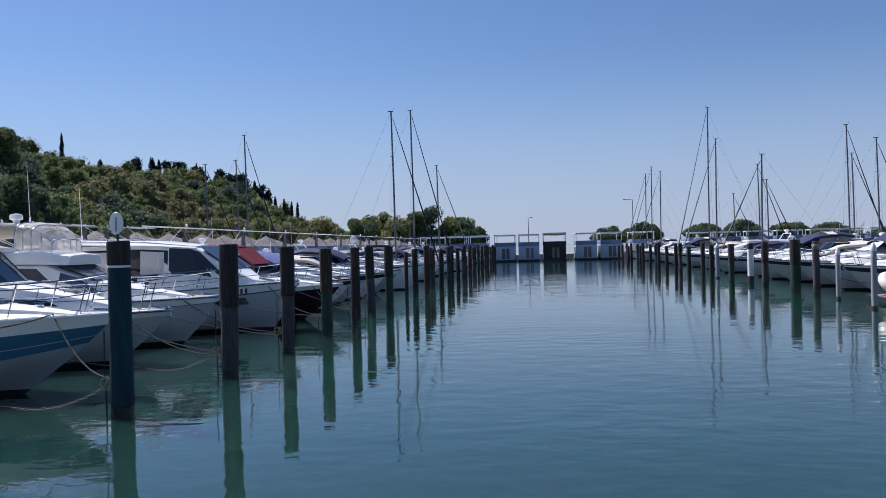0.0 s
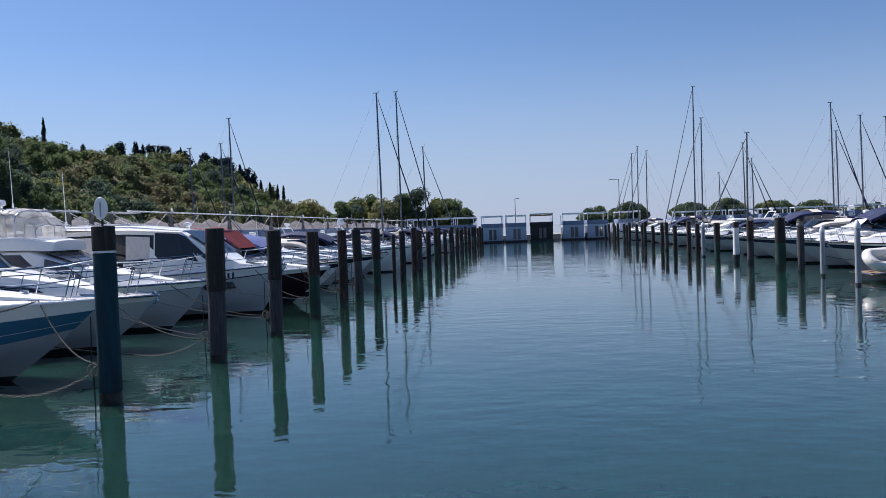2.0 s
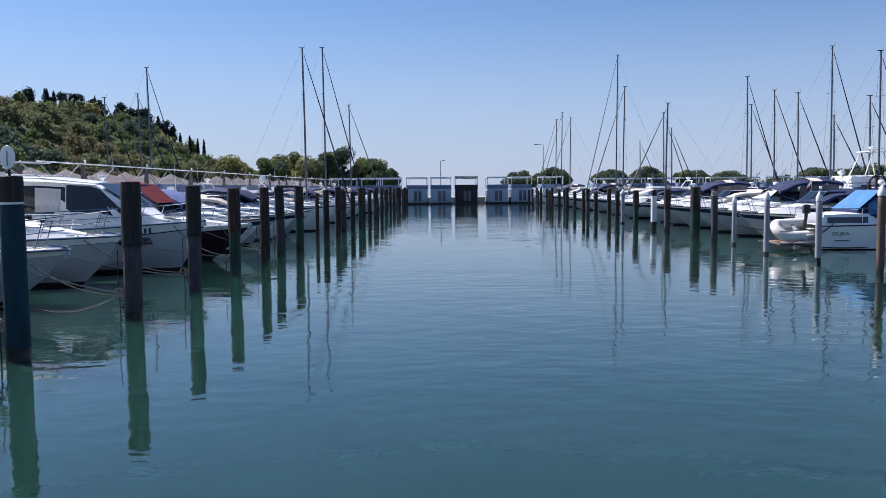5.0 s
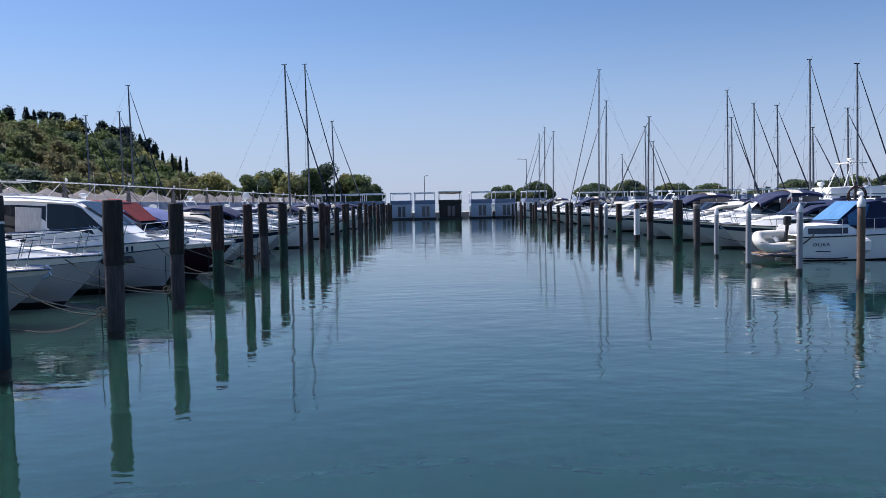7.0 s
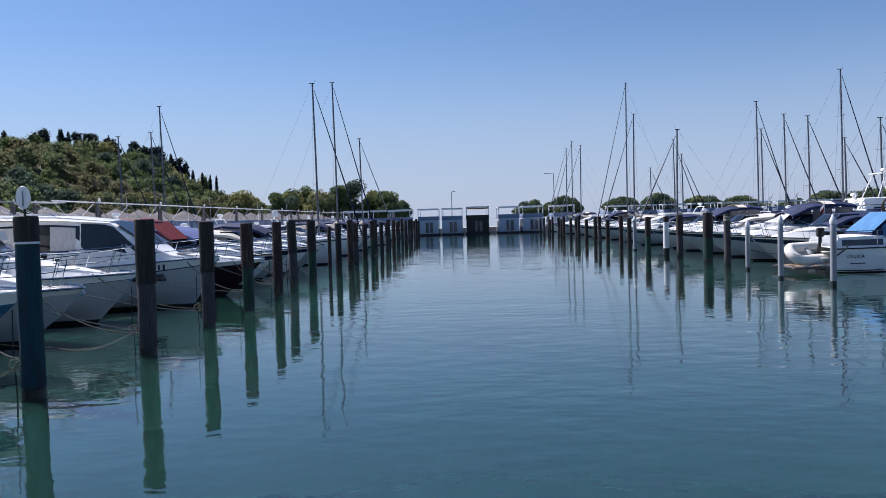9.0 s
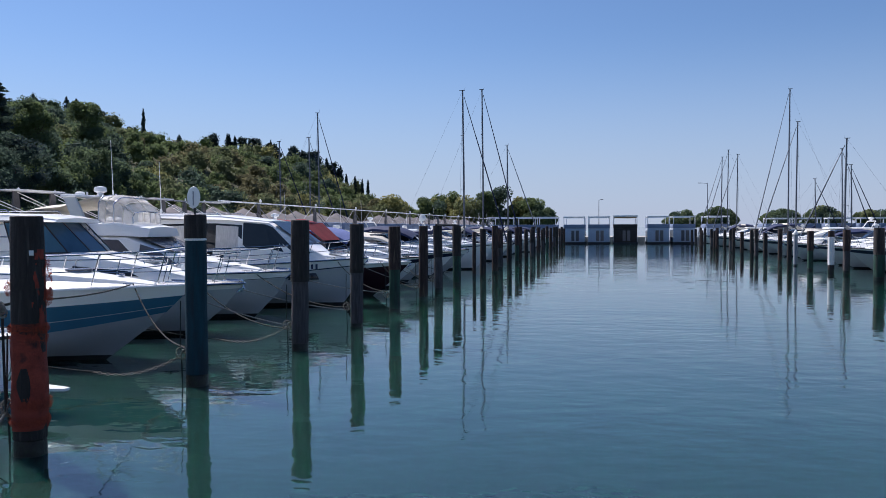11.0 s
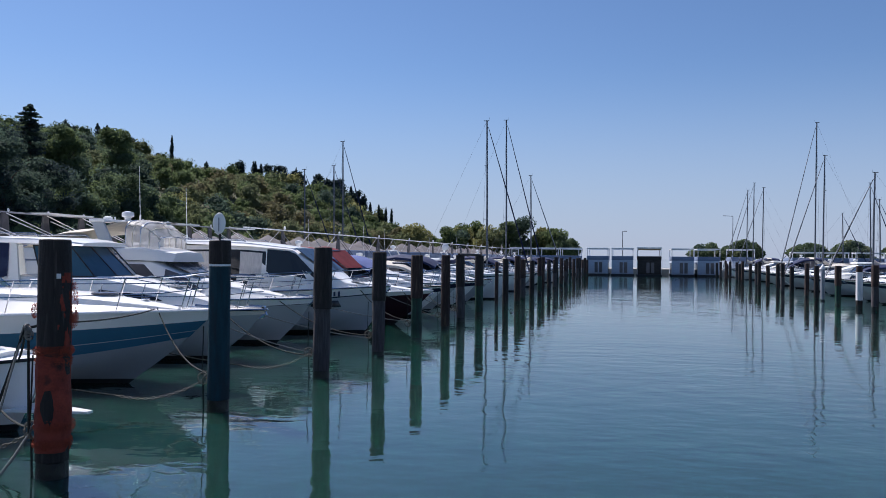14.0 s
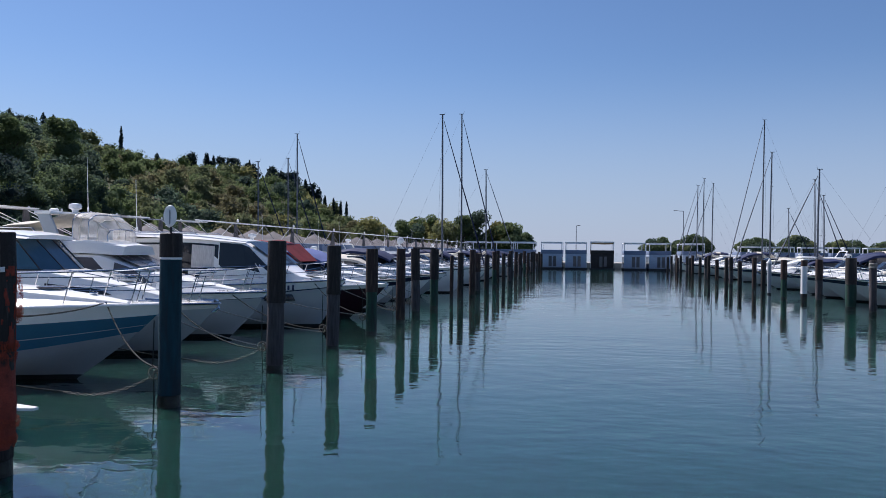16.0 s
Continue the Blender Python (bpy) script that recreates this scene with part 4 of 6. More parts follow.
# moored on the near slips, hillside
def boat_a():
    L = 8.6
    b = thing("motor_cruiser", "white motor cruiser with a steel-blue hull band and chrome bow rail", "boat", place(-8.15, 15.0, L))
    H = Hull(L, 2.95, 1.57, 1.33, 1.75, 2.2)
    # lowest band is coloured darker for the shade on the hull
    build_hull(b, H, [(0.24, GEL_SHADED), (0.42, GEL_BLUE), (0.435, GEL_GREY_AND_SHADE), (0.71, GEL_BLUE), (1.0, GEL)], strake=GEL)
    C = Loft([(1.6, 1.25, 1.05, 1.33, 1.86), (4.2, 1.28, 0.82, 1.38, 1.90), (5.6, 1.08, 0.60, 1.43, 1.84), (6.9, 0.66, 0.32, 1.50, 1.70), (7.75, 0.25, 0.1, 1.54, 1.58)], 0.16)
    C.build("coachroof", b, GEL)
    bm = bmesh.new()
    lathe(bm, [(0.27, 0), (0.27, 0.03), (0.2, 0.045)], 20, (6.0, 0, 1.84))
    part("hatch", bm, GLASS_GREY, b, "round smoked deck hatch")
    windscreen(b, 3.2, 1.92, 2.5, 2.38, 1.05, 0.95, GLASS_BLUE, STEEL, 1.4)
    build_rail(b, H, 0.42, 0.68, 6)
    deck_kit(b, H)
    deck_trim(b, H)
    return b


def boat_b():
    L = 9.6
    b = thing("motor_cruiser", "cream cabin cruiser with blue-tinted windscreen and white hardtop", "boat", place(-8.95, 19.0, L))
    H = Hull(L, 3.1, 1.32, 1.2, 1.2, 2.6)
    # hull greyed up to 0.8 for the shade on its sides
    build_hull(b, H, [(0.8, GEL_GREY_AND_SHADE), (1.0, GEL_CREAM)], deck=GEL_CREAM, strake=STEEL)
    C = Loft([(0.9, 1.3, 1.25, 1.2, 1.7), (3.0, 1.35, 1.2, 1.25, 2.1), (5.3, 1.2, 1.0, 1.28, 2.12), (7.2, 0.78, 0.55, 1.3, 1.78), (8.5, 0.3, 0.15, 1.32, 1.42)], 0.14)
    C.build("coachroof", b, GEL)
    C.window(b, 5.5, 7.1, 0.42, 0.62, GLASS, 0.3)
    windscreen(b, 5.55, 2.10, 4.7, 2.88, 1.15, 1.05, GLASS_BLUE, RUBBER, 1.6)
    R = Loft([(0.9, 1.2, 1.15, 2.90, 3.02), (2.6, 1.3, 1.25, 2.95, 3.10), (4.2, 1.25, 1.15, 2.92, 3.06), (4.95, 1.0, 0.85, 2.87, 2.95)], 0.05)
    R.build("hardtop", b, GEL)
    for sg in (1, -1):
        for x in (1.2, 3.0):
            bm = bmesh.new()
            slab(bm, [(x, sg * 1.2, 1.65), (x + 0.35, sg * 1.2, 1.75), (x + 0.2, sg * 1.15, 2.95), (x, sg * 1.15, 2.95)], 0.05)
            part("roof_pillar", bm, GEL, b, smooth=False)
    bm = bmesh.new()
    slab(bm, [(0.8, -1.22, 1.7), (3.0, -1.27, 2.1), (3.0, -1.22, 2.95), (0.9, -1.18, 2.92)], 0.012)
    part("side_curtain", bm, CANVAS_NAVY, b, "dark side curtain")
    for sg in (1, -1):
        bm = bmesh.new()
        tube(bm, [(1.0, sg * 1.0, 3.10), (1.1, sg * 1.0, 3.2), (3.6, sg * 1.0, 3.2), (3.7, sg * 1.0, 3.1)], 0.014, 6)
        part("roof_rail", bm, STEEL, b)
    hatch(b, 7.0, 0.0, 1.86)
    for sg in (1, -1):
        bm = bmesh.new()
        tube(bm, [(5.9, sg * 0.72, 2.02), (5.95, sg * 0.72, 2.10), (7.1, sg * 0.5, 1.90), (7.15, sg * 0.5, 1.82)], 0.012, 6)
        part("grab_rail", bm, STEEL, b)
    build_rail(b, H, 0.34, 0.68, 7)
    deck_kit(b, H)
    deck_trim(b, H)
    bm = bmesh.new()
    box(bm, (8.0, 0.2, 1.62), (0.35, 0.3, 0.42), 0.04)
    part("locker", bm, GEL, b, "white deck locker")
    return b


def boat_c():
    L = 10.4
    b = thing("flybridge_cruiser", "white flybridge motor yacht with vinyl enclosure and swept radar arch", "boat", place(-9.35, 23.1, L))
    H = Hull(L, 3.4, 1.40, 1.25, 0.95, 2.6)
    # grey below the navy line is shade coloured onto a white hull
    build_hull(b, H, [(0.74, GEL_GREY_AND_SHADE), (0.76, GEL_NAVY), (1.0, GEL)], strake=STEEL)
    C = Loft([(1.4, 1.5, 1.42, 1.25, 2.46), (4.2, 1.5, 1.38, 1.28, 2.50), (5.6, 1.40, 1.18, 1.3, 2.46), (7.0, 1.15, 0.85, 1.32, 1.95), (8.4, 0.66, 0.45, 1.36, 1.66), (9.4, 0.25, 0.12, 1.40, 1.46)], 0.1)
    C.build("deckhouse", b, GEL)
    C.window(b, 3.4, 5.9, 0.58, 0.92, GLASS_GREY, 0.5, label="long smoked side window")
    C.window(b, 6.05, 7.2, 0.50, 0.94, GLASS_GREY, 0.7)
    for k in range(3):
        bm = bmesh.new()
        y0, y1 = -0.8 + k * 0.55, -0.32 + k * 0.55
        slab(bm, [(6.98, y0, 2.02), (6.98, y1, 2.02), (5.75, y1 * 1.2, 2.52), (5.75, y0 * 1.2, 2.52)], 0.012)
        part("windscreen_pane", bm, GLASS_GREY, b, smooth=False)
    F = Loft([(1.2, 1.35, 1.35, 2.5, 2.85), (5.2, 1.3, 1.25, 2.5, 2.88), (6.2, 0.95, 0.8, 2.45, 2.72)], 0.08)
    F.build("flybridge", b, GEL)
    # swept arch
    for sg in (1, -1):
        bm = bmesh.new()
        slab(bm, [(4.35, sg * 1.46, 2.3), (4.8, sg * 1.46, 2.3), (4.05, sg * 1.34, 3.66), (3.65, sg * 1.34, 3.66)], 0.10 * sg)
        part("arch_leg", bm, GEL_GREY_AND_SHADE, b, "raked grey-white arch leg", smooth=False)
    bm = bmesh.new()
    box(bm, (3.85, 0, 3.70), (0.55, 2.76, 0.09), 0.03)
    part("arch_top", bm, GEL, b)
    radar(b, 4.0, 3.84, 0.19)
    bm = bmesh.new()
    lathe(bm, [(0.10, 0), (0.14, 0.02), (0.14, 0.08), (0.08, 0.11)], 12, (3.7, -0.6, 3.75))
    part("satellite_dome", bm, GEL, b)
    antenna(b, 3.85, 0.9, 3.72, 5.6)
    # canvas aft, clear vinyl forward
    rows = []
    for i in range(13):
        f = i / 12
        x = 4.62 + 1.0 * f
        zt = 3.74 - 0.75 * max(0, f - 0.15) ** 2.2
        row = []
        for j in range(17):
            t = math.pi * j / 16
            cy, sz = math.cos(t), math.sin(t)
            row.append((x + 0.03 * noise.noise((j * 0.7, i * 0.9, 2)), 1.04 * (1 - 0.25 * f ** 3) * math.copysign(abs(cy) ** 0.55, cy), 2.84 + (zt - 2.84) * max(0, sz) ** 0.36 + 0.05 * noise.noise((j * 0.8, i * 0.8, 5))))
        rows.append(row)
    bm = bmesh.new()
    sheet(bm, rows, 0.01)
    seam_rows = rows
    ve = part("vinyl_enclosure", bm, VINYL, b, "crumpled clear vinyl enclosure")
    for i in (0, 6, 12):
        bm = bmesh.new()
        tube(bm, [Vector(p) + Vector((0, 0, 0.005)) for p in rows[i]], 0.018, 6)
        part("enclosure_hoop", bm, STEEL, ve)
    rows = [[(0.6 + 3.6 * i / 10, 1.3 * (-1 + 2 * j / 8), 2.86 + 0.86 * (i / 10) ** 0.75 - 0.06 * math.sin(i / 10 * math.pi * 3) - 0.16 * (-1 + 2 * j / 8) ** 2) for j in range(9)] for i in range(11)]
    bm = bmesh.new()
    sheet(bm, rows, 0.012)
    part("sun_awning", bm, CANVAS_CREAM, b, "cream canvas aft awning")
    for i in (3, 9):
        bm = bmesh.new()
        tube(bm, [Vector(p) + Vector((0, 0, 0.006)) for p in seam_rows[i]], 0.012, 5)
        part("seam_tape", bm, CANVAS_CREAM, ve, "white seam tape")
    for j in (3, 8, 13):
        bm = bmesh.new()
        tube(bm, [Vector(r_[j]) + Vector((0, 0, 0.006)) for r_ in seam_rows], 0.012, 5)
        part("seam_tape", bm, CANVAS_CREAM, ve)
    bm = bmesh.new()
    box(bm, (4.9, 0.2, 3.05), (0.35, 0.45, 0.4), 0.05)
    part("helm_seat", bm, GEL, b)
    hatch(b, 8.2, 0.0, 1.72)
    build_rail(b, H, 0.42, 0.66, 6)
    deck_kit(b, H)
    deck_trim(b, H)
    return b


def boat_d():
    L = 10.2
    b = thing("pilothouse_boat", "white pilothouse motorboat with dark raked windscreen and curtained windows", "boat", place(-8.15, 27.1, L))
    H = Hull(L, 3.3, 1.66, 1.25, 0.7, 2.8)
    # sides under the stripe carry their shade as grey colour
    build_hull(b, H, [(0.70, GEL_GREY_AND_SHADE), (0.735, GEL_NAVY), (1.0, GEL)], strake=STEEL)
    C = Loft([(2.3, 1.38, 1.30, 1.3, 3.02), (5.1, 1.38, 1.22, 1.35, 3.05), (7.0, 1.28, 1.08, 1.42, 2.90), (8.2, 1.05, 0.90, 1.5, 2.10), (8.75, 0.72, 0.55, 1.56, 1.76), (9.4, 0.3, 0.2, 1.62, 1.68)], 0.09)
    C.build("pilothouse", b, GEL)
    C.window(b, 2.6, 6.08, 0.36, 0.90, GLASS, 0.0, name="window_frame", label="dark window surround", n=8, proud=0.008)
    C.window(b, 2.7, 4.6, 0.40, 0.86, CURTAIN, 0.0, label="side window with a drawn pale curtain", proud=0.016)
    C.window(b, 4.7, 5.05, 0.20, 0.88, GLASS, 0.0, name="side_door", label="dark sliding side door", proud=0.018)
    C.window(b, 5.15, 5.95, 0.40, 0.86, CURTAIN, 0.0, proud=0.016)
    C.window(b, 6.12, 8.12, 0.40, 0.95, GLASS, 0.98, label="dark raked quarter window")
    for k in range(3):
        bm = bmesh.new()
        y0, y1 = -0.94 + k * 0.63, -0.33 + k * 0.63
        slab(bm, [(8.17, y0, 2.18), (8.17, y1, 2.18), (7.1, y1 * 1.05, 2.92), (7.1, y0 * 1.05, 2.92)], 0.012)
        part("windscreen_pane", bm, GLASS, b, smooth=False)
    R = Loft([(1.0, 1.35, 1.3, 3.02, 3.10), (3.1, 1.42, 1.36, 3.06, 3.19), (5.4, 1.38, 1.28, 3.0, 3.13), (7.0, 1.1, 0.95, 2.88, 2.94)], 0.05)
    R.build("roof", b, GEL)
    for sg in (1, -1):
        bm = bmesh.new()
        tube(bm, [(1.5, sg * 1.0, 3.15), (1.6, sg * 1.0, 3.24), (5.0, sg * 0.98, 3.24), (5.2, sg * 0.96, 3.14)], 0.014, 6)
        part("roof_rail", bm, STEEL, b)
        bm = bmesh.new()
        x, y, z = H.at(0.80, 0.62)
        box(bm, (x + 0.35, sg * (y - 0.10), z - 0.05), (1.05, 0.04, 0.22), 0.015, rz=-sg * 0.36, taper=0.8)
        part("hull_window", bm, GLASS, b)
        bm = bmesh.new()
        box(bm, (5.3, sg * 1.36, 1.72), (0.34, 0.03, 0.13), 0.01)
        part("porthole", bm, GLASS, b)
    antenna(b, 2.7, -0.6, 3.15, 5.1, 0.016)
    x, y, z = H.at(0.855, 0.84)
    xb_, yb_, _ = H.at(0.89, 0.84)
    sl = math.atan2(yb_ - y, xb_ - x)
    bm = bmesh.new()
    for i in range(2):
        box(bm, (x + i * 0.14, -(y + 0.02 + (i * 0.14) * math.tan(sl)), z), (0.07, 0.012, 0.19), rz=-sl)
    part("marking", bm, INK, b, smooth=False)
    for k in range(2):
        bm = bmesh.new()
        tube(bm, [(8.2, -0.5 + k * 0.8, 2.2), (7.75, -0.35 + k * 0.8, 2.55)], 0.012, 5)
        part("wiper", bm, RUBBER, b)
    hatch(b, 4.2, 0.0, 3.21)
    hatch(b, 9.1, 0.0, 1.80)
    build_rail(b, H, 0.40, 0.60, 6)
    deck_kit(b, H)
    deck_trim(b, H)
    return b


def boat_e():
    L = 8.8
    b = thing("motorboat", "white motorboat with a dark red hull and red canvas bimini", "boat", place(-7.6, 31.1, L))
    H = Hull(L, 2.9, 1.36, 1.05, 1.3, 2.4)
    build_hull(b, H, [(0.82, GEL_RED), (1.0, GEL)], strake=GEL)
    C = Loft([(3.0, 1.2, 1.1, 1.08, 1.55), (4.8, 1.15, 0.95, 1.12, 1.75), (6.4, 0.8, 0.6, 1.2, 1.62), (7.9, 0.25, 0.15, 1.32, 1.40)], 0.1)
    C.build("coachroof", b, GEL)
    C.window(b, 3.6, 5.6, 0.35, 0.75, GLASS, 0.2)
    windscreen(b, 5.0, 1.70, 4.3, 2.3, 1.05, 0.95, GLASS, STEEL, 1.3)
    bimini(b, 2.9, 4.75, 1.25, 1.6, 3.08, CANVAS_RED, 0.10, front=0.10, label="red canvas bimini top")
    for q in ([(4.72, -1.18, 2.92), (4.72, 1.18, 2.92), (5.55, 1.02, 2.22), (5.55, -1.02, 2.22)], [(4.05, -1.27, 2.84), (4.72, -1.24, 2.86), (5.5, -1.06, 2.20), (4.5, -1.18, 2.16)]):
        bm = bmesh.new()
        slab(bm, q, 0.012)
        part("canopy_panel", bm, CANVAS_RED, b, "red canvas weather panel", smooth=False)
    bm = bmesh.new()
    slab(bm, [(3.15, -1.24, 1.66), (4.35, -1.2, 1.70), (4.02, -1.265, 2.82), (3.1, -1.265, 2.80)], 0.008)
    part("side_screen", bm, VINYL, b, "clear vinyl side screen", smooth=False)
    bm = bmesh.new()
    slab(bm, [(2.0, -1.1, 1.5), (3.05, -1.2, 1.5), (3.05, -1.25, 2.85), (2.5, -1.2, 2.78)], 0.012)
    part("side_curtain", bm, CANVAS_TAN, b, "tan canvas side curtain")
    build_rail(b, H, 0.42, 0.6, 6)
    deck_kit(b, H)
    return b


def boat_f(canvas=CANVAS_PERI, hullm=GEL, lab="white cabin motorboat with a faded blue canvas top", m=None, second=None, top=2.85, stripe=False):
    L = 9.0
    b = thing("motorboat", lab, "boat", m or place(-8.0, 35.1, L), group="motorboats along the fairway")
    H = Hull(L, 3.0, 1.40, 1.05, 1.3, 2.4)
    build_hull(b, H, [(0.62, hullm), (0.88, second or GEL_NAVY), (1.0, GEL)], strake=RUBBER)
    C = Loft([(3.4, 1.25, 1.15, 1.08, 1.6), (5.8, 1.18, 0.98, 1.12, 1.80), (7.0, 0.8, 0.6, 1.22, 1.66), (8.0, 0.25, 0.15, 1.34, 1.42)], 0.1)
    C.build("coachroof", b, GEL)
    C.window(b, 4.2, 6.4, 0.35, 0.75, GLASS, 0.2)
    windscreen(b, 6.1, 1.78, 5.4, 2.35, 1.1, 1.0, GLASS, STEEL, 1.4)
    bimini(b, 2.7, 5.9, 1.25, 1.6, top, canvas, 0.12, front=0.5, label="arched canvas top")
    for sg in (1, -1):
        for x0, x1 in ((2.9, 3.8), (3.92, 4.9)):
            bm = bmesh.new()
            slab(bm, [(x0, sg * 1.24, 1.62), (x1, sg * 1.20, 1.66), (x1 - 0.05, sg * 1.27, top - 0.36), (x0, sg * 1.28, top - 0.40)], 0.008)
            part("side_screen", bm, GLASS_GREY, b, "smoky vinyl side screen", smooth=False)
    if stripe:
        rows = [[(x, y * 1.01, top - 0.075 + dz - 0.18 * min(1, abs(y) / 1.25) ** 3) for y in [-1.27 + 2.54 * j / 10 for j in range(11)]] for x, dz in ((3.75, 0.045), (4.05, 0.055), (4.35, 0.06))]
        bm = bmesh.new()
        sheet(bm, rows, 0.01)
        part("canopy_stripe", bm, CANVAS_CREAM, b, "cream stripe across the canopy")
    bm = bmesh.new()
    tube(bm, [(2.4, -1.2, 1.2), (2.2, -1.15, 2.5), (2.2, 1.15, 2.5), (2.4, 1.2, 1.2)], 0.03, 8)
    part("arch", bm, GEL, b)
    radar(b, 2.2, 2.66, 0.19)
    antenna(b, 2.2, 0.8, 2.5, 4.4)
    bm = bmesh.new()
    tube(bm, [(2.2, -0.9, 2.5), (1.2, -0.95, 3.7)], 0.012, 5)
    tube(bm, [(2.2, -0.6, 2.5), (1.4, -0.6, 3.5)], 0.012, 5)
    part("rod", bm, RUBBER, b, "fishing rods in holders")
    hatch(b, 7.2, 0.0, 1.66, 0.45)
    build_rail(b, H, 0.42, 0.6, 5)
    deck_kit(b, H)
    return b


def hardtop_boat(m, lab="white hardtop cruiser with dark wraparound windows"):
    L = 9.8
    b = thing("motor_cruiser", lab, "boat", m, group="cruisers along the fairway")
    H = Hull(L, 3.2, 1.45, 1.15, 1.3, 2.4)
    # white hull, its shaded lower sides painted grey
    build_hull(b, H, [(0.60, GEL_GREY_AND_SHADE), (0.90, GEL_NAVY), (1.0, GEL)], strake=STEEL)
    C = Loft([(1.4, 1.38, 1.28, 1.2, 2.3), (4.6, 1.35, 1.12, 1.25, 2.4), (6.2, 1.15, 0.85, 1.3, 1.9), (8.6, 0.4, 0.2, 1.4, 1.5)], 0.1)
    C.build("deckhouse", b, GEL)
    C.window(b, 2.0, 5.6, 0.5, 0.9, GLASS, 0.5)
    F = Loft([(1.2, 1.3, 1.3, 2.42, 2.52), (4.9, 1.2, 1.1, 2.45, 2.58)], 0.04)
    F.build("roof", b, GEL)
    bm = bmesh.new()
    tube(bm, [(1.6, -1.2, 2.5), (1.2, -1.1, 3.1), (1.2, 1.1, 3.1), (1.6, 1.2, 2.5)], 0.04, 8)
    part("arch", bm, GEL, b)
    radar(b, 1.25, 3.25, 0.2)
    build_rail(b, H, 0.42, 0.6, 5)
    deck_kit(b, H)
    return b


def sailboat(m, mast_h, mast_x=6.0, L=9.6, hullm=GEL, cover=CANVAS_NAVY, lab="white sailing yacht with a bare mast and furled sails", spread=2, group="sailing yachts", jib=None, fb=1.30):
    b = thing("sailing_yacht", lab, "boat", m, group=group)
    H = Hull(L, 3.0, fb, fb * 0.81, 1.0, 2.2)
    build_hull(b, H, [(0.84, hullm), (0.9, GEL_NAVY), (1.0, GEL)], strake=GEL)
    C = Loft([(2.2, 0.95, 0.85, 1.06, 1.62), (5.0, 0.95, 0.8, 1.1, 1.6), (6.8, 0.55, 0.4, 1.2, 1.42)], 0.1)
    C.build("coachroof", b, GEL)
    C.window(b, 2.8, 5.4, 0.35, 0.72, GLASS, 0.1)
    bm = bmesh.new()
    tube(bm, [(mast_x, 0, 1.4), (mast_x - 0.03, 0, 1.4 + (mast_h - 1.4) * 0.5), (mast_x - 0.1, 0, mast_h)], 0.085, 8, 0.06)
    mast = part("mast", bm, ALU, b, "tall grey aluminium mast")
    bm = bmesh.new()
    box(bm, (mast_x - 0.14, 0, mast_h + 0.02), (0.42, 0.05, 0.05))
    tube(bm, [(mast_x + 0.05, 0, mast_h), (mast_x + 0.12, 0, mast_h + 0.3)], 0.008, 5)
    part("masthead", bm, RUBBER, mast)
    for k in range(spread):
        z = 1.4 + (mast_h - 1.4) * (k + 1) / (spread + 1) * 1.05
        bm = bmesh.new()
        tube(bm, [(mast_x - 0.12, -0.75, z + 0.04), (mast_x - 0.04, 0, z), (mast_x - 0.12, 0.75, z + 0.04)], 0.018, 6)
        part("spreader", bm, ALU, mast)
    bm = bmesh.new()
    tube(bm, [(mast_x, 0, 2.15), (1.3, 0, 2.05)], 0.05, 8)
    boom = part("boom", bm, ALU, b)
    bm = bmesh.new()
    tube(bm, [(mast_x - 0.05, 0, 2.65), (mast_x - 0.5, 0, 2.38), (3.0, 0, 2.28), (1.2, 0, 2.16)], 0.16, 8, 0.09)
    part("sail_cover", bm, cover, boom, "canvas cover over the furled mainsail")
    stays = [((L - 0.15, 0, 1.35), (mast_x + 0.02, 0, mast_h - 0.5), 0.024), ((0.1, 0, 1.2), (mast_x - 0.1, 0, mast_h), 0.006)]
    for sg in (1, -1):
        stays += [((mast_x - 0.2, sg * 1.35, 1.2), (mast_x - 0.12, sg * 0.75, 1.4 + (mast_h - 1.4) / 2), 0.008), ((mast_x - 0.12, sg * 0.75, 1.4 + (mast_h - 1.4) / 2), (mast_x - 0.1, 0, mast_h - 0.3), 0.008)]
    for p0, p1, r in stays:
        bm = bmesh.new()
        tube(bm, [p0, p1], r, 5)
        part("stay", bm, RUBBER if r > 0.02 else ALU, b)
    if jib:
        bm = bmesh.new()
        p0, p1 = Vector((L - 0.15, 0, 1.6)), Vector((mast_x + 0.02, 0, mast_h - 0.5))
        tube(bm, [p0, p0.lerp(p1, 0.04), p0.lerp(p1, 0.45), p0.lerp(p1, 0.93)], 0.050, 8, 0.03)
        part("furled_jib", bm, jib, b, "rolled headsail on the forestay")
    build_rail(b, H, 0.05, 0.62, 8, mt=STEEL, drop=0.0)
    return b


boat_a(), boat_b(), boat_c(), boat_d(), boat_e(), boat_f()

# the small white boat beside the orange post
z = thing("small_boat", "small white open boat with black rubbing strip and swim platform", "boat", place(-8.66, 10.9, 5.2, -4))
H = Hull(5.2, 2.2, 1.10, 0.98, 0.12, 6.0)
build_hull(z, H, [(0.86, GEL), (1.0, GEL)], strake=RUBBER)
C = Loft([(1.6, 0.85, 0.78, 0.95, 1.16), (3.6, 0.75, 0.65, 1.0, 1.20), (4.7, 0.55, 0.45, 1.05, 1.16)], 0.08)
C.build("coachroof", z, GEL)
bm = bmesh.new()
box(bm, (3.0, 0, 2.35), (1.3, 1.2, 0.24), 0.06)
part("cuddy_roof", bm, GEL_GREY_AND_SHADE, z, "pale grey cuddy roof")
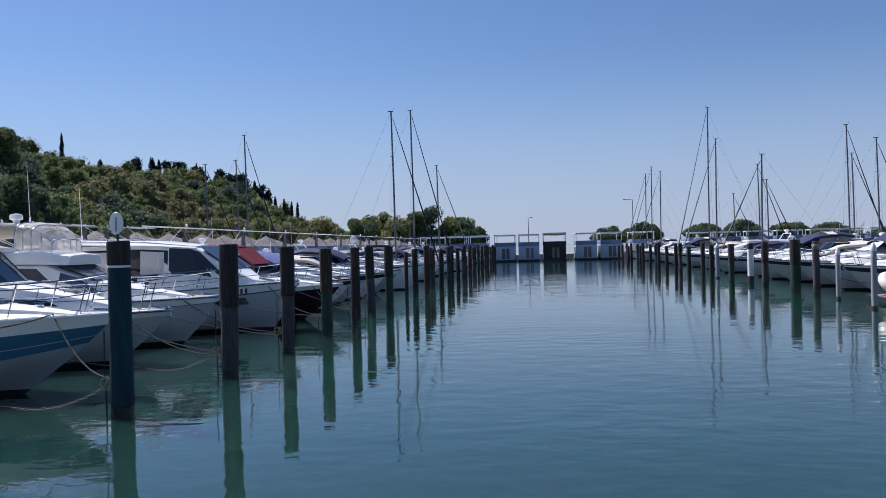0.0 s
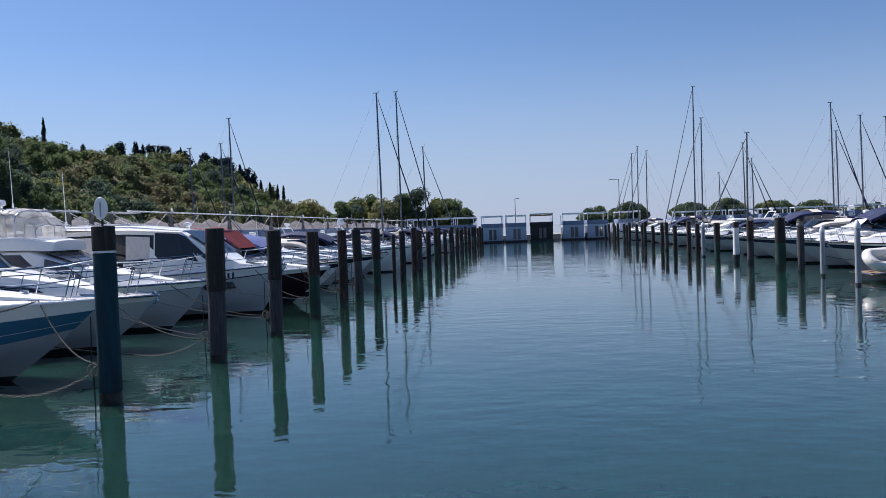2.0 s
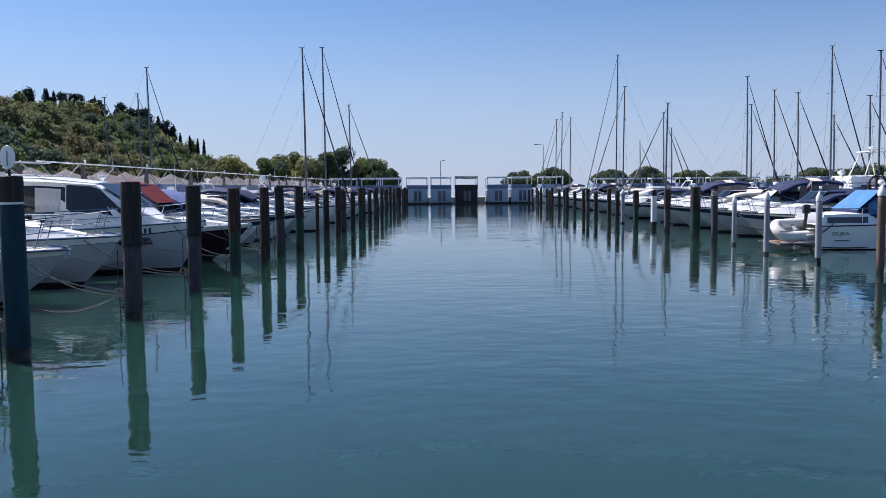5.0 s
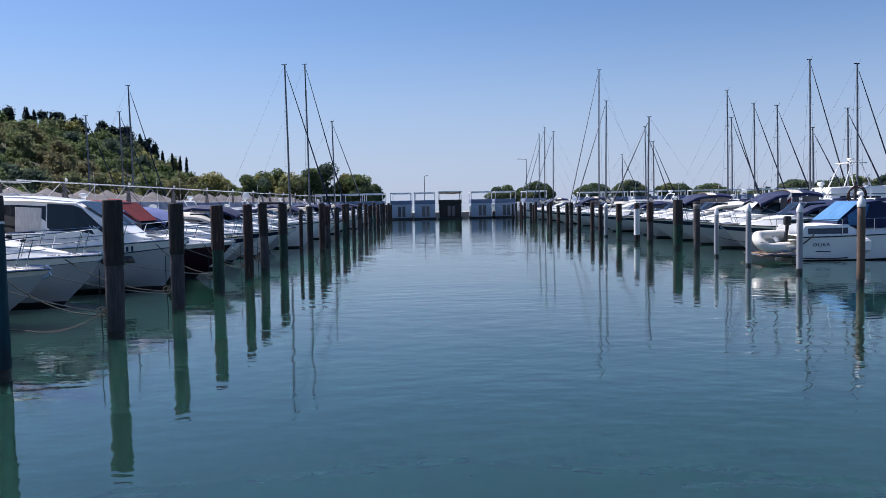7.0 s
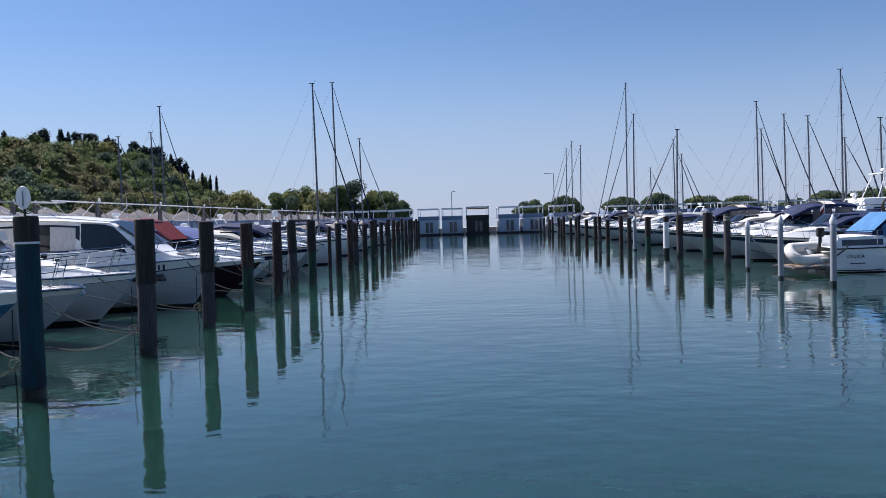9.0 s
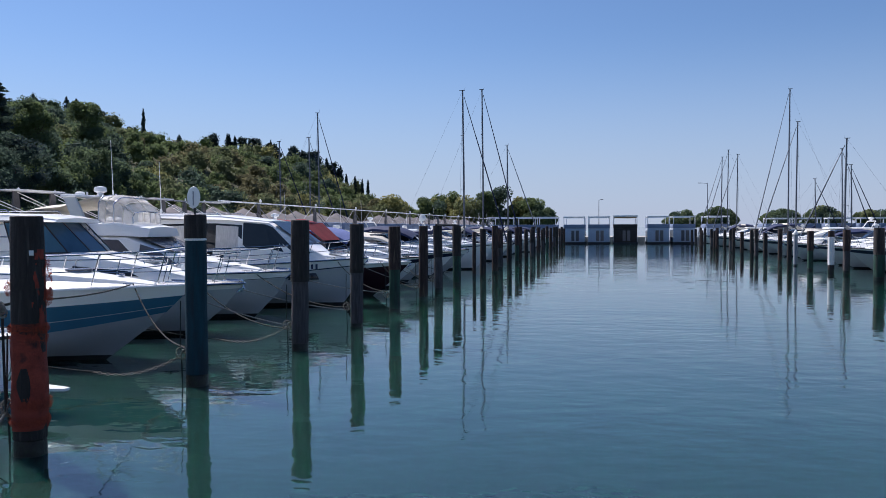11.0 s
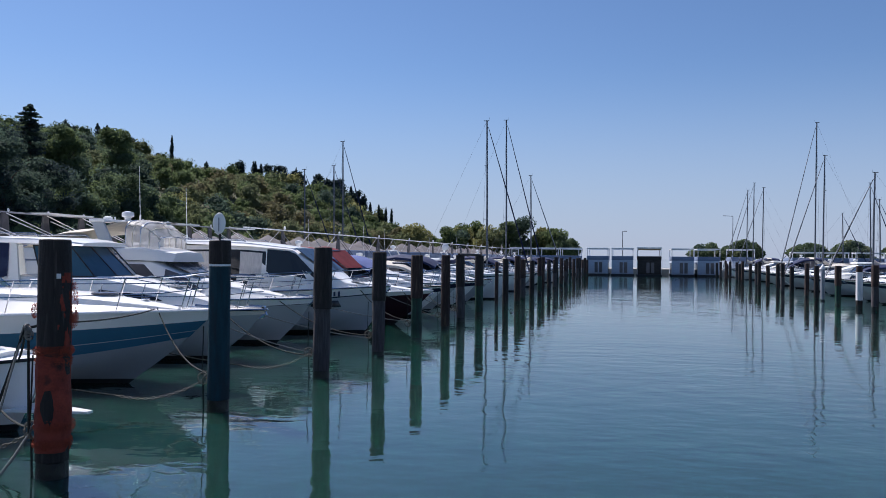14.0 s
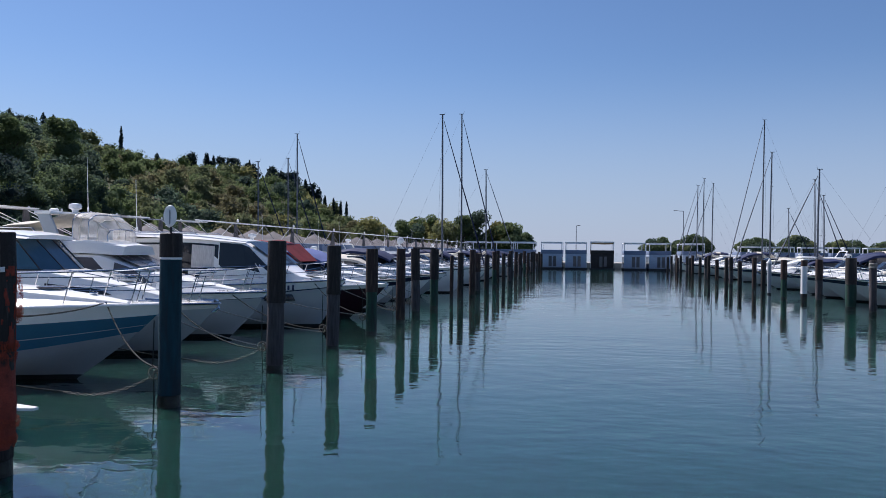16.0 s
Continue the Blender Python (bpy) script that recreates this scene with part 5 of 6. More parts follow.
for sx in (2.45, 3.55):
    for sy in (-0.5, 0.5):
        bm = bmesh.new()
        tube(bm, [(sx, sy * 1.1, 1.2), (sx, sy, 2.3)], 0.03, 6)
        part("roof_pillar", bm, GEL, z)
bm = bmesh.new()
slab(bm, [(4.9, -0.35, 0.34), (6.15, -0.06, 0.34), (6.15, 0.06, 0.34), (4.9, 0.35, 0.34)], 0.04)
part("bow_step", bm, GEL, z, "narrow white step at the bow")

# along the hillside, further out
var_l = [hardtop_boat(place(-8.2, 39.2, 9.8)), boat_f(CANVAS_CREAM, GEL, "white cabin motorboat with a cream canvas top", place(-8.0, 43.2, 9.0), None, 2.5),
         boat_f(CANVAS_NAVY, GEL_GREY_AND_SHADE, "grey-hulled motorboat with a navy canvas top", place(-8.0, 47.2, 9.0), GEL)]
sl = sailboat(place(-7.1, 51.6, 9.6), 3.4, lab="white yacht hull with the mast unstepped", spread=1, fb=1.68)
for i, (y, k) in enumerate(((55.3, 0), (59.3, 1), (67, 2), (71, 0), (79, 1), (83, 2), (87, 0), (95, 1), (99, 2), (103, 0), (107, 1), (111, 2), (115, 0), (119, 1), (123, 2))):
    copy_thing(var_l[k], place(-7.9 - 0.3 * math.sin(i * 2), y, 9.8 if k == 0 else 9.0, 1.5 * math.sin(i)))
for az, el, xm, lab in ((-9.94, 9.52, -11.2, ""), (-8.59, 9.57, -11.2, ""), (-6.85, 5.73, -10.6, ""), (-20.09, 7.94, -27.0, "hill"), (-20.7, 6.25, -29.0, "hill"), (-22.72, 5.95, -30.0, "hill")):
    y = xm / math.tan(radians(az))
    zt = 2.7 + math.hypot(xm, y) * math.tan(radians(el))
    sailboat(pose(xm - 6.0, y, 0), zt, cover=CANVAS_NAVY if lab else CANVAS_CREAM, jib=CANVAS_NAVY if az < -8 else PIPE_GREY)


# ---- floating houses ----
def house(m, lab, dark=False, cloth=None, w=3.3, depth=8.0, rail_h=1.12, tent=False, fdepth=None, wallm=WALL_BLUE):
    """A floating cabin with a parapet, a roof terrace and a pipe frame over it; its front faces -y."""
    b = thing("floating_house", lab, "floating house", m, group="floating holiday houses")
    bm = bmesh.new()
    box(bm, (0, depth / 2, 0.05), (w + 0.3, depth + 0.9, 0.42), 0.04)
    part("pontoon", bm, RUBBER, b, "dark pontoon")
    bm = bmesh.new()
    box(bm, (0, depth / 2, 1.36), (w, depth, 2.2), 0.03)
    part("wall", bm, WALL_DARK if dark else wallm, b)
    bm = bmesh.new()
    box(bm, (0, depth / 2, 2.78), (w + 0.10, depth + 0.10, 0.64), 0.03)
    part("parapet", bm, WALL_DARK if dark else ROOF_DARK, b, "slate-blue parapet")
    # glazed doors
    for k in (-1, 1):
        bm = bmesh.new()
        box(bm, (0.35 * k + 0.15, -0.02, 1.25), (0.62, 0.06, 1.85), 0.01)
        df = part("door_frame", bm, WALL_LIGHT if not dark else WALL_DARK, b)
        bm = bmesh.new()
        box(bm, (0.35 * k + 0.15, -0.055, 1.28), (0.48, 0.02, 1.65))
        part("pane", bm, GLASS_GREY, df, "grey glass door pane", smooth=False)
    for sg in (-1, 1):
        for q in range(3):
            bm = bmesh.new()
            box(bm, (sg * (w / 2 + 0.012), 1.6 + q * 2.3, 1.5), (0.05, 1.0, 1.1), 0.01)
            part("window", bm, GLASS, b, smooth=False)
    zt = 3.1 + rail_h
    fd = fdepth or depth
    if tent:
        # peaked shade sail over the roof terrace
        if not cloth:
            return b
        rows = []
        for i in range(9):
            q = -1 + 2 * i / 8
            rows.append([(q * w * 0.48, 0.3 + 2.6 * (1 + r_), 3.08 + (zt - 3.12) * (1 - max(abs(q), abs(r_))) ** 1.5 + 0.04 * noise.noise((q * 3, r_ * 3, w))) for r_ in [-1 + 2 * j / 8 for j in range(9)]])
        bm = bmesh.new()
        sheet(bm, rows, 0.015)
        part("shade_sail", bm, cloth, b, "peaked grey shade sail")
        return b
    for sx in (-1, 1):
        for yy in (0.08, fd - 0.08):
            bm = bmesh.new()
            box(bm, (sx * (w / 2 - 0.02), yy, (zt + (0.2 if yy < 1 else 3.0)) / 2), (0.11, 0.11, zt - (0.2 if yy < 1 else 3.0)), 0.01)
            part("pergola_post", bm, WHITE_PIPE, b)
        bm = bmesh.new()
        box(bm, (sx * (w / 2 - 0.02), fd / 2, zt + 0.05), (0.11, fd, 0.10), 0.01)
        part("pergola_beam", bm, WHITE_PIPE, b)
    for yy in (0.08, fd - 0.08):
        bm = bmesh.new()
        box(bm, (0, yy, zt + 0.05), (w + 0.14, 0.16, 0.22), 0.01)
        part("pergola_beam", bm, WHITE_PIPE, b)
    if cloth:
        rows = [[(-w / 2 + w * j / 6, 0.2 + (depth - 0.4) * i / 8, zt - 0.06 - 0.16 * abs(math.sin(i / 8 * math.pi * 2)) + 0.03 * math.sin(j * 1.3 + i)) for j in range(7)] for i in range(9)]
        bm = bmesh.new()
        sheet(bm, rows, 0.02)
        part("shade_cloth", bm, cloth, b, "sagging shade cloth")
    return b


far_lab = "blue-grey floating house with a white pergola on its roof"
h0 = house(pose(-5.22, 132, 0), far_lab)
for i, x in enumerate((-1.32, 7.9, 11.84)):
    copy_thing(h0, pose(x, 132 + 0.3 * i, 0))
house(pose(2.81, 131.6, 0), "dark timber floating house with a shaded roof terrace", True, CANVAS_TAN, w=3.6, rail_h=1.25)
hl = house(pose(-19.5, 39.2, 0, 0, 0, 90), "floating house with a peaked grey shade sail on its roof", cloth=CANVAS_GREY, rail_h=0.92, tent=True)
for i in range(21):
    if i in (6, 7, 14):
        continue
    copy_thing(hl, pose(-19.5 - 0.15 * math.sin(i * 2.2), 43.5 + i * 4.3, 0, 0, 0, 90))
hb = house(pose(-19.5, 22, 0, 0, 0, 90), "floating house with a bare roof terrace behind a pipe truss", rail_h=0.92, tent=True, wallm=WALL_BLUE)
for i in range(3):
    copy_thing(hb, pose(-19.5 - 0.1 * i, 26.3 + i * 4.3, 0, 0, 0, 90))
for i, x in enumerate((-9.9, -13.5, -17.6)):
    copy_thing(h0, pose(x, 133.5, 0))
copy_thing(h0, pose(17.0, 133.2, 0))
hr = house(pose(26.2, 134, 0), "navy floating house with a white pipe frame on its roof", rail_h=0.74, wallm=ROOF_DARK, w=3.9, fdepth=2.4)
for i, x in enumerate((30.3, 35.3, 39.7, 44.8, 49.2, 53.8, 58.4, 63.0, 67.6, 72.2, 76.8, 81.4)):
    copy_thing(hr, pose(x, 134 + 0.5 * math.sin(i * 2), 0))

# white handrail pipe along the roofs of the houses by the hill
pier = thing("roof_truss", "long white pipe truss along the row of houses", "truss", pose(-18.6, 0, 0))
for i in range(27):
    y0, y1 = 19.5 + i * 4.3, 19.5 + (i + 1) * 4.3
    bm = bmesh.new()
    zc = 3.92 if i < 4 else 4.05
    tube(bm, [(0, y0, zc), (0, y1, zc)], 0.034 if i > 3 else 0.026, 8)
    part("chord", bm, WHITE_PIPE if i > 3 else PIPE_GREY, pier)
    if i < 4:
        continue
    bm = bmesh.new()
    tube(bm, [(0, y0, 4.03), (0, y0 + 1.9, 3.1)], 0.02, 6)
    tube(bm, [(0, y1, 4.03), (0, y1 - 1.9, 3.1)], 0.02, 6)
    part("brace", bm, PIPE_GREY, pier)
    if i % 2 == 0:
        continue
    bm = bmesh.new()
    slab(bm, [(0.05, y0 - 0.25 - 0.2 * math.sin(i * 2.3), 3.0), (0.05, y0 + 0.55, 3.0), (0.05, y0 + 0.28, 4.0), (0.05, y0 + 0.02, 4.0)], 0.06)
    part("gusset", bm, CANVAS_GREY, pier, smooth=False)
    if i % 2:
        bm = bmesh.new()
        lathe(bm, [(0.05, 0), (0.07, 0.06), (0.06, 0.14), (0.02, 0.17)], 10, (0, y0 + 0.6, 4.1))
        part("lamp", bm, WHITE_PIPE, pier)

# nearest bays: broad tapered legs, crossing struts and pale canopy boards
for i in range(10):
    y0 = 19.2 + i * 1.76
    bm = bmesh.new()
    slab(bm, [(0.06, y0 - 0.20, 2.95), (0.06, y0 + 0.22, 2.95), (0.06, y0 + 0.10, 3.90), (0.06, y0 - 0.12, 3.90)], 0.07)
    part("leg", bm, CANVAS_GREY, pier, "grey tapered leg", smooth=False)
    for dx, z1, ln in ((0.16, 3.88, 2.9), (0.30, 3.70, 2.5)):
        bm = bmesh.new()
        tube(bm, [(dx, y0, z1), (dx, y0 + ln, 3.02)], 0.016, 6)
        part("strut", bm, WHITE_PIPE, pier, "thin white strut")
    if i in (2, 5, 6, 9):
        bm = bmesh.new()
        box(bm, (0.25, y0 + 0.6, 3.94), (0.7, 2.3, 0.04), 0.01)
        part("canopy_board", bm, WHITE_PIPE, pier, "pale canopy board")
    bm = bmesh.new()
    lathe(bm, [(0.025, 0), (0.035, 0.03), (0.03, 0.09), (0.012, 0.11)], 10, (0, y0 + 0.25, 3.94))
    part("lamp", bm, WHITE_PIPE, pier)

# ---- walkways ----
for nm, x, lab in (("pontoon_walkway_west", -18.9, "narrow grey pontoon walkway behind the moored boats"), ("pontoon_walkway_east", 24.6, "narrow grey pontoon walkway behind the moored boats")):
    bm = bmesh.new()
    box(bm, (x, 76, 0.35), (1.1, 116, 0.4), 0.03)
    tagged(part(nm, bm, CONCRETE), lab, "walkway", kind="structure")


# ---- the far bank of slips ----
def stern_boat():
    L = 8.6
    b = thing("motor_cruiser", "white cabin cruiser with blue canvas, moored stern to the fairway", "boat", pose(15.15, 34.6, 0, 0, 0, -2))
    H = Hull(L, 3.0, 1.25, 0.98, 1.2, 2.4)
    build_hull(b, H, [(0.97, GEL), (1.0, GEL)], strake=RUBBER)
    C = Loft([(1.3, 1.40, 1.34, 0.98, 1.48), (2.0, 1.40, 1.32, 0.98, 1.50), (2.4, 1.38, 1.28, 0.98, 1.26), (5.2, 1.15, 1.0, 1.02, 1.66), (7.4, 0.5, 0.35, 1.15, 1.4)], 0.07)
    C.build("coaming", b, GEL)
    for sg in (1, -1):
        bm = bmesh.new()
        slab(bm, [(-0.05, sg * 1.40, 0.97), (1.30, sg * 1.40, 0.98), (1.30, sg * 1.34, 1.48), (0.20, sg * 1.35, 1.44)], 0.07 * sg)
        part("cockpit_side", bm, GEL, b, smooth=False)
    C.window(b, 0.32, 1.95, 0.25, 0.72, GEL_NAVY, 0.0, name="side_stripe", label="navy moulded side panel")
    K_ = Loft([(1.55, 1.30, 1.25, 1.44, 1.56), (2.6, 1.34, 1.12, 1.36, 2.36), (3.3, 1.30, 1.15, 1.30, 2.46), (4.4, 1.15, 0.95, 1.4, 2.05), (4.7, 1.0, 0.8, 1.5, 1.7)], 0.05)
    K_.build("canvas_cabin", b, CANVAS_NAVY, "navy canvas cockpit enclosure")
    # lighter blue than the navy sides, painted for sun on this slope
    bm = bmesh.new()
    slab(bm, [(1.57, 1.18, 1.62), (1.57, -1.27, 1.62), (2.55, -1.08, 2.41), (2.55, 1.05, 2.41)], 0.02)
    part("canvas_panel", bm, CANVAS_SUNLIT, b, "sloping canvas panel coloured light blue for the sun on it")
    K_.window(b, 2.0, 2.6, 0.08, 0.9, CANVAS_SUNLIT, -0.3, name="canvas_panel", proud=0.015)
    # guard rail round the stern
    bm = bmesh.new()
    tube(bm, [(3.6, -1.42, 1.02), (3.5, -1.42, 1.72), (0.1, -1.40, 1.68), (0.1, 1.40, 1.68), (3.5, 1.42, 1.72)], 0.014, 6)
    part("rail", bm, STEEL, b)
    for x in (0.1, 1.7, 3.0):
        for sg in (1, -1):
            bm = bmesh.new()
            tube(bm, [(x, sg * 1.40, 0.98), (x, sg * 1.40, 1.68)], 0.013, 6)
            part("stanchion", bm, STEEL, b)
    # swim platform with its bars
    bm = bmesh.new()
    box(bm, (-0.75, 0, 0.22), (1.6, 2.5, 0.06), 0.02)
    part("swim_platform", bm, TEAK, b)
    for yy in (-1.2, 0, 1.2):
        bm = bmesh.new()
        tube(bm, [(0.05, yy, 0.55), (-1.5, yy, 0.2)], 0.025, 6)
        part("platform_strut", bm, STEEL, b)
    bm = bmesh.new()
    tube(bm, [(0.0, -1.28, 0.26), (-1.4, -1.28, 0.26), (-1.6, -1.0, 0.26), (-1.6, 1.0, 0.26), (-1.4, 1.28, 0.26), (0, 1.28, 0.26)], 0.022, 6)
    part("platform_edge", bm, STEEL, b)
    # boarding steps and a slack line under the platform
    for k in range(3):
        bm = bmesh.new()
        box(bm, (-0.16 - 0.10 * k, 0.2 - 1.1, 0.86 - 0.26 * k), (0.26, 0.6, 0.05), 0.015)
        part("boarding_step", bm, GEL_CREAM, b)
    for y0 in (-1.30, -1.22):
        bm = bmesh.new()
        tube(bm, sag((-1.55, y0 + 0.1, 0.30), (1.9, y0 - 0.2, 0.12), 0.10), 0.018, 6)
        part("slack_line", bm, ROPE_DARK, b, "dark slack line along the waterline")
    bm = bmesh.new()
    tube(bm, [(-0.10, -1.40, 0.55), (0.45, -1.52, 1.02), (0.52, -1.5, 1.16)], 0.028, 6)
    part("boat_hook", bm, RUBBER, b, "black strut leaning on the side")
    # outboard bracketed on the stern rail
    bm = bmesh.new()
    box(bm, (-0.28, -0.75, 1.66), (0.30, 0.26, 0.40), 0.08)
    tube(bm, [(-0.28, -0.75, 1.48), (-0.32, -0.75, 1.05), (-0.38, -0.75, 0.80)], 0.08, 8, 0.045)
    box(bm, (-0.40, -0.75, 0.82), (0.30, 0.04, 0.10), 0.015)
    part("outboard_motor", bm, RUBBER, b, "black outboard motor on the stern rail")
    fender(b, 2.55, -1.62, 0.62, 0.21, 0.52)
    # name on the near side
    cu = bpy.data.curves.new("name_text", "FONT")
    cu.body, cu.size, cu.extrude, cu.space_character = "OLJKA", 0.205, 0.004, 1.25
    to = new("name_text_curve", cu)
    dg = bpy.context.evaluated_depsgraph_get()
    me = bpy.data.meshes.new_from_object(to.evaluated_get(dg))
    bpy.data.objects.remove(to)
    me.materials.clear()
    me.materials.append(INK)
    tx = new("lettering", me)
    tx.parent = b
    tx.matrix_basis = pose(0.50, -1.412, 0.60, 97.8, 0, 0)
    bm = bmesh.new()
    box(bm, (0.95, -1.352, 0.38), (0.6, 0.012, 0.04))
    part("port_of_registry", bm, INK, b, smooth=False)
    return b


def dinghy(m):
    b = thing("inflatable_dinghy", "cream inflatable dinghy tipped on the swim platform", "dinghy", m)
    pts = []
    for i in range(19):
        t = math.pi * (i / 18) - math.pi / 2
        pts.append((0.55 + 0.45 * math.cos(t), 0.52 * math.sin(t), 0.10 * max(0, math.cos(t))))
    pts = [(-0.95, -0.52, 0)] + [(-0.4, -0.52, 0), (0.1, -0.52, 0)] + pts + [(0.1, 0.52, 0), (-0.4, 0.52, 0), (-0.95, 0.52, 0)]
    bm = bmesh.new()
    tube(bm, pts, 0.29, 14)
    part("tube", bm, GEL_CREAM, b, "cream inflated tube")
    for sg in (-1, 1):
        bm = bmesh.new()
        tube(bm, [(-0.95, sg * 0.52, 0), (-1.12, sg * 0.52, 0), (-1.24, sg * 0.52, 0)], 0.26, 12, 0.07)
        part("tube_end", bm, GEL_CREAM, b)
    bm = bmesh.new()
    tube(bm, [(x * 1.0 + 0.0, y * 1.44, zq + 0.03) for x, y, zq in pts], 0.014, 6)
    part("grab_line", bm, ROPE_DARK, b, "dark grab line round the tube")
    bm = bmesh.new()
    box(bm, (-0.2, 0, -0.08), (1.6, 0.8, 0.05), 0.01)
    part("floor_board", bm, GEL_GREY_AND_SHADE, b)
    bm = bmesh.new()
    box(bm, (-0.1, 0, 0.14), (0.24, 1.0, 0.05), 0.015)
    part("thwart", bm, GEL_GREY_AND_SHADE, b)
    bm = bmesh.new()
    box(bm, (-0.82, 0, 0.08), (0.05, 0.84, 0.38), 0.01)
    part("transom", bm, RUBBER, b)
    return b


stern_boat()
dinghy(pose(14.3, 33.95, 0.80, -40, 2, 192) @ Matrix.Scale(0.74, 4))
# grey hull sides of the white cruisers here stand for shade
var_r = [boat_f(CANVAS_NAVY, GEL_GREY_AND_SHADE, "white sports cruiser with a navy canvas top", place(13.6, 38.6, 9.0, 2, True), GEL_NAVY, 2.5),
         boat_f(CANVAS_NAVY, GEL_GREY_AND_SHADE, "white sports cruiser with dark hull band and navy canvas", place(13.7, 42.6, 9.0, -1, True), None, 3.05, True),
         hardtop_boat(place(13.9, 46.8, 9.8, 1, True)),
         boat_f(CANVAS_CREAM, GEL_GREY_AND_SHADE, "white motorboat with a cream canvas top", place(13.8, 51.4, 9.0, 0, True), GEL_NAVY, 2.45)]
for i, (y, k) in enumerate(((55.6, 1), (60, 3), (68, 0), (76.5, 2), (84, 3), (92, 1), (100, 0), (108, 3), (116, 2), (123, 1))):
    copy_thing(var_r[k], place(13.8 + 0.3 * math.sin(i * 2.2), y, 9.8 if k == 2 else 9.0, 1.5 * math.sin(i), True))
for az, el, xm in ((11.58, 8.79, 18.6), (12.05, 6.69, 18.2), (14.88, 5.5, 18.4), (14.74, 4.87, 18.4 + 9), (15.27, 3.84, 28.5), (20.03, 6.99, 29), (20.3, 5.2, 31), (21.69, 6.05, 29.5), (23.1, 5.83, 30), (25.01, 8.55, 30.0), (27.71, 8.06, 30.5), (27.2, 5.39, 31), (7.86, 5.06, 17.6), (7.47, 4.6, 17.4), (8.44, 4.74, 17.8), (13.2, 3.02, 29.0), (30.2, 7.0, 30.5), (25.2, 4.3, 33)):
    y = xm / math.tan(radians(az))
    zt = 2.7 + math.hypot(xm, y) * math.tan(radians(el))
    sailboat(pose(xm + 6.0, y, 0, 0, 0, 180) if xm < 20 else pose(xm - 6.0, y, 0), zt, cover=CANVAS_CREAM if xm < 20 else CANVAS_NAVY, jib=PIPE_GREY if xm < 20 else CANVAS_NAVY)

# big flybridge yacht beyond the stern-to cruiser
fy = thing("flybridge_cruiser", "white flybridge yacht with a tubular tower behind the cruisers", "boat", pose(34.5, 60.0, 0, 0, 0, 180))
H = Hull(11, 3.6, 1.6, 1.3, 1.4, 2.4)
build_hull(fy, H, [(1.0, GEL)], strake=STEEL)
C = Loft([(1.4, 1.5, 1.4, 1.3, 2.7), (5.2, 1.5, 1.3, 1.4, 2.75), (7.4, 1.1, 0.8, 1.5, 2.0), (9.8, 0.4, 0.2, 1.55, 1.65)], 0.1)
C.build("deckhouse", fy, GEL)
C.window(fy, 2.0, 6.2, 0.5, 0.9, GLASS, 0.5)
F = Loft([(1.2, 1.4, 1.4, 2.78, 3.3), (5.6, 1.3, 1.2, 2.78, 3.25)], 0.08)
F.build("flybridge", fy, GEL)
for sg in (1, -1):
    for x0, x1 in ((4.6, 3.9), (2.6, 3.2)):
        bm = bmesh.new()
        tube(bm, [(x0, sg * 1.2, 3.2), (x1, sg * 0.9, 5.0)], 0.04, 8)
        part("tower_leg", bm, GEL, fy)
bm = bmesh.new()
box(bm, (3.5, 0, 5.02), (1.4, 2.0, 0.08), 0.03)
part("tower_top", bm, GEL, fy)
radar(fy, 3.5, 5.2, 0.25)
build_rail(fy, H, 0.4, 0.65, 6)

# coil of hose hanging high on its own stake, placed to fit the camera's view
coil = thing("hose_coil", "coil of dark hose hung on a wooden post", "hose", pose(19.1, 36.55, 0))
bm = bmesh.new()
tube(bm, [(0, 0, -0.5), (0, 0, 3.3)], 0.07, 8)
part("stake", bm, WOOD_GREY, coil)
for k in range(5):
    part("loop", ring_bm((0, -0.1 - 0.03 * k, 2.62 + 0.02 * k), 0.41 - 0.02 * (k % 3), 0.028, "y", 20), WOOD_BROWN, coil)

# ---- lamp posts on the breakwater ----
for x, y, h, arm in ((-1.5, 150, 7.6, 0.5), (17.0, 147, 10.2, -1.4)):
    lp = thing("lamp_post", "tall slim steel lamp post with one arm", "lamp post", pose(x, y, 0.9))
    bm = bmesh.new()
    tube(bm, [(0, 0, 0), (0, 0, h - 0.9)], 0.08, 8, 0.05)
    part("pole", bm, ALU, lp)
    bm = bmesh.new()
    tube(bm, [(0, 0, h - 0.95), (arm, 0, h - 0.85)], 0.04, 6)
    box(bm, (arm, 0, h - 0.87), (0.5, 0.22, 0.10), 0.03)
    part("lamp_head", bm, RUBBER, lp)

# ---- mooring lines, rings and chains ----
posts_l = [(-6.78, 8.5), (-6.92, 12.8), (-6.66, 16.9), (-6.7, 21.2), (-6.66, 25.1), (-6.65, 29.2), (-6.86, 33.0), (-6.8, 36.8)]
bows = [(-8.95, 10.9, 1.0), (-8.4, 15.0, 1.57), (-9.2, 19.0, 1.32), (-9.6, 23.1, 1.40), (-8.4, 27.1, 1.66), (-7.9, 31.1, 1.36), (-8.2, 35.1, 1.40)]


def line(a, b, drop, r, mt, label):
    bm = bmesh.new()
    tube(bm, sag(a, b, drop), r, 6)
    tagged(part("mooring_rope", bm, mt), label, "rope", group="mooring ropes")


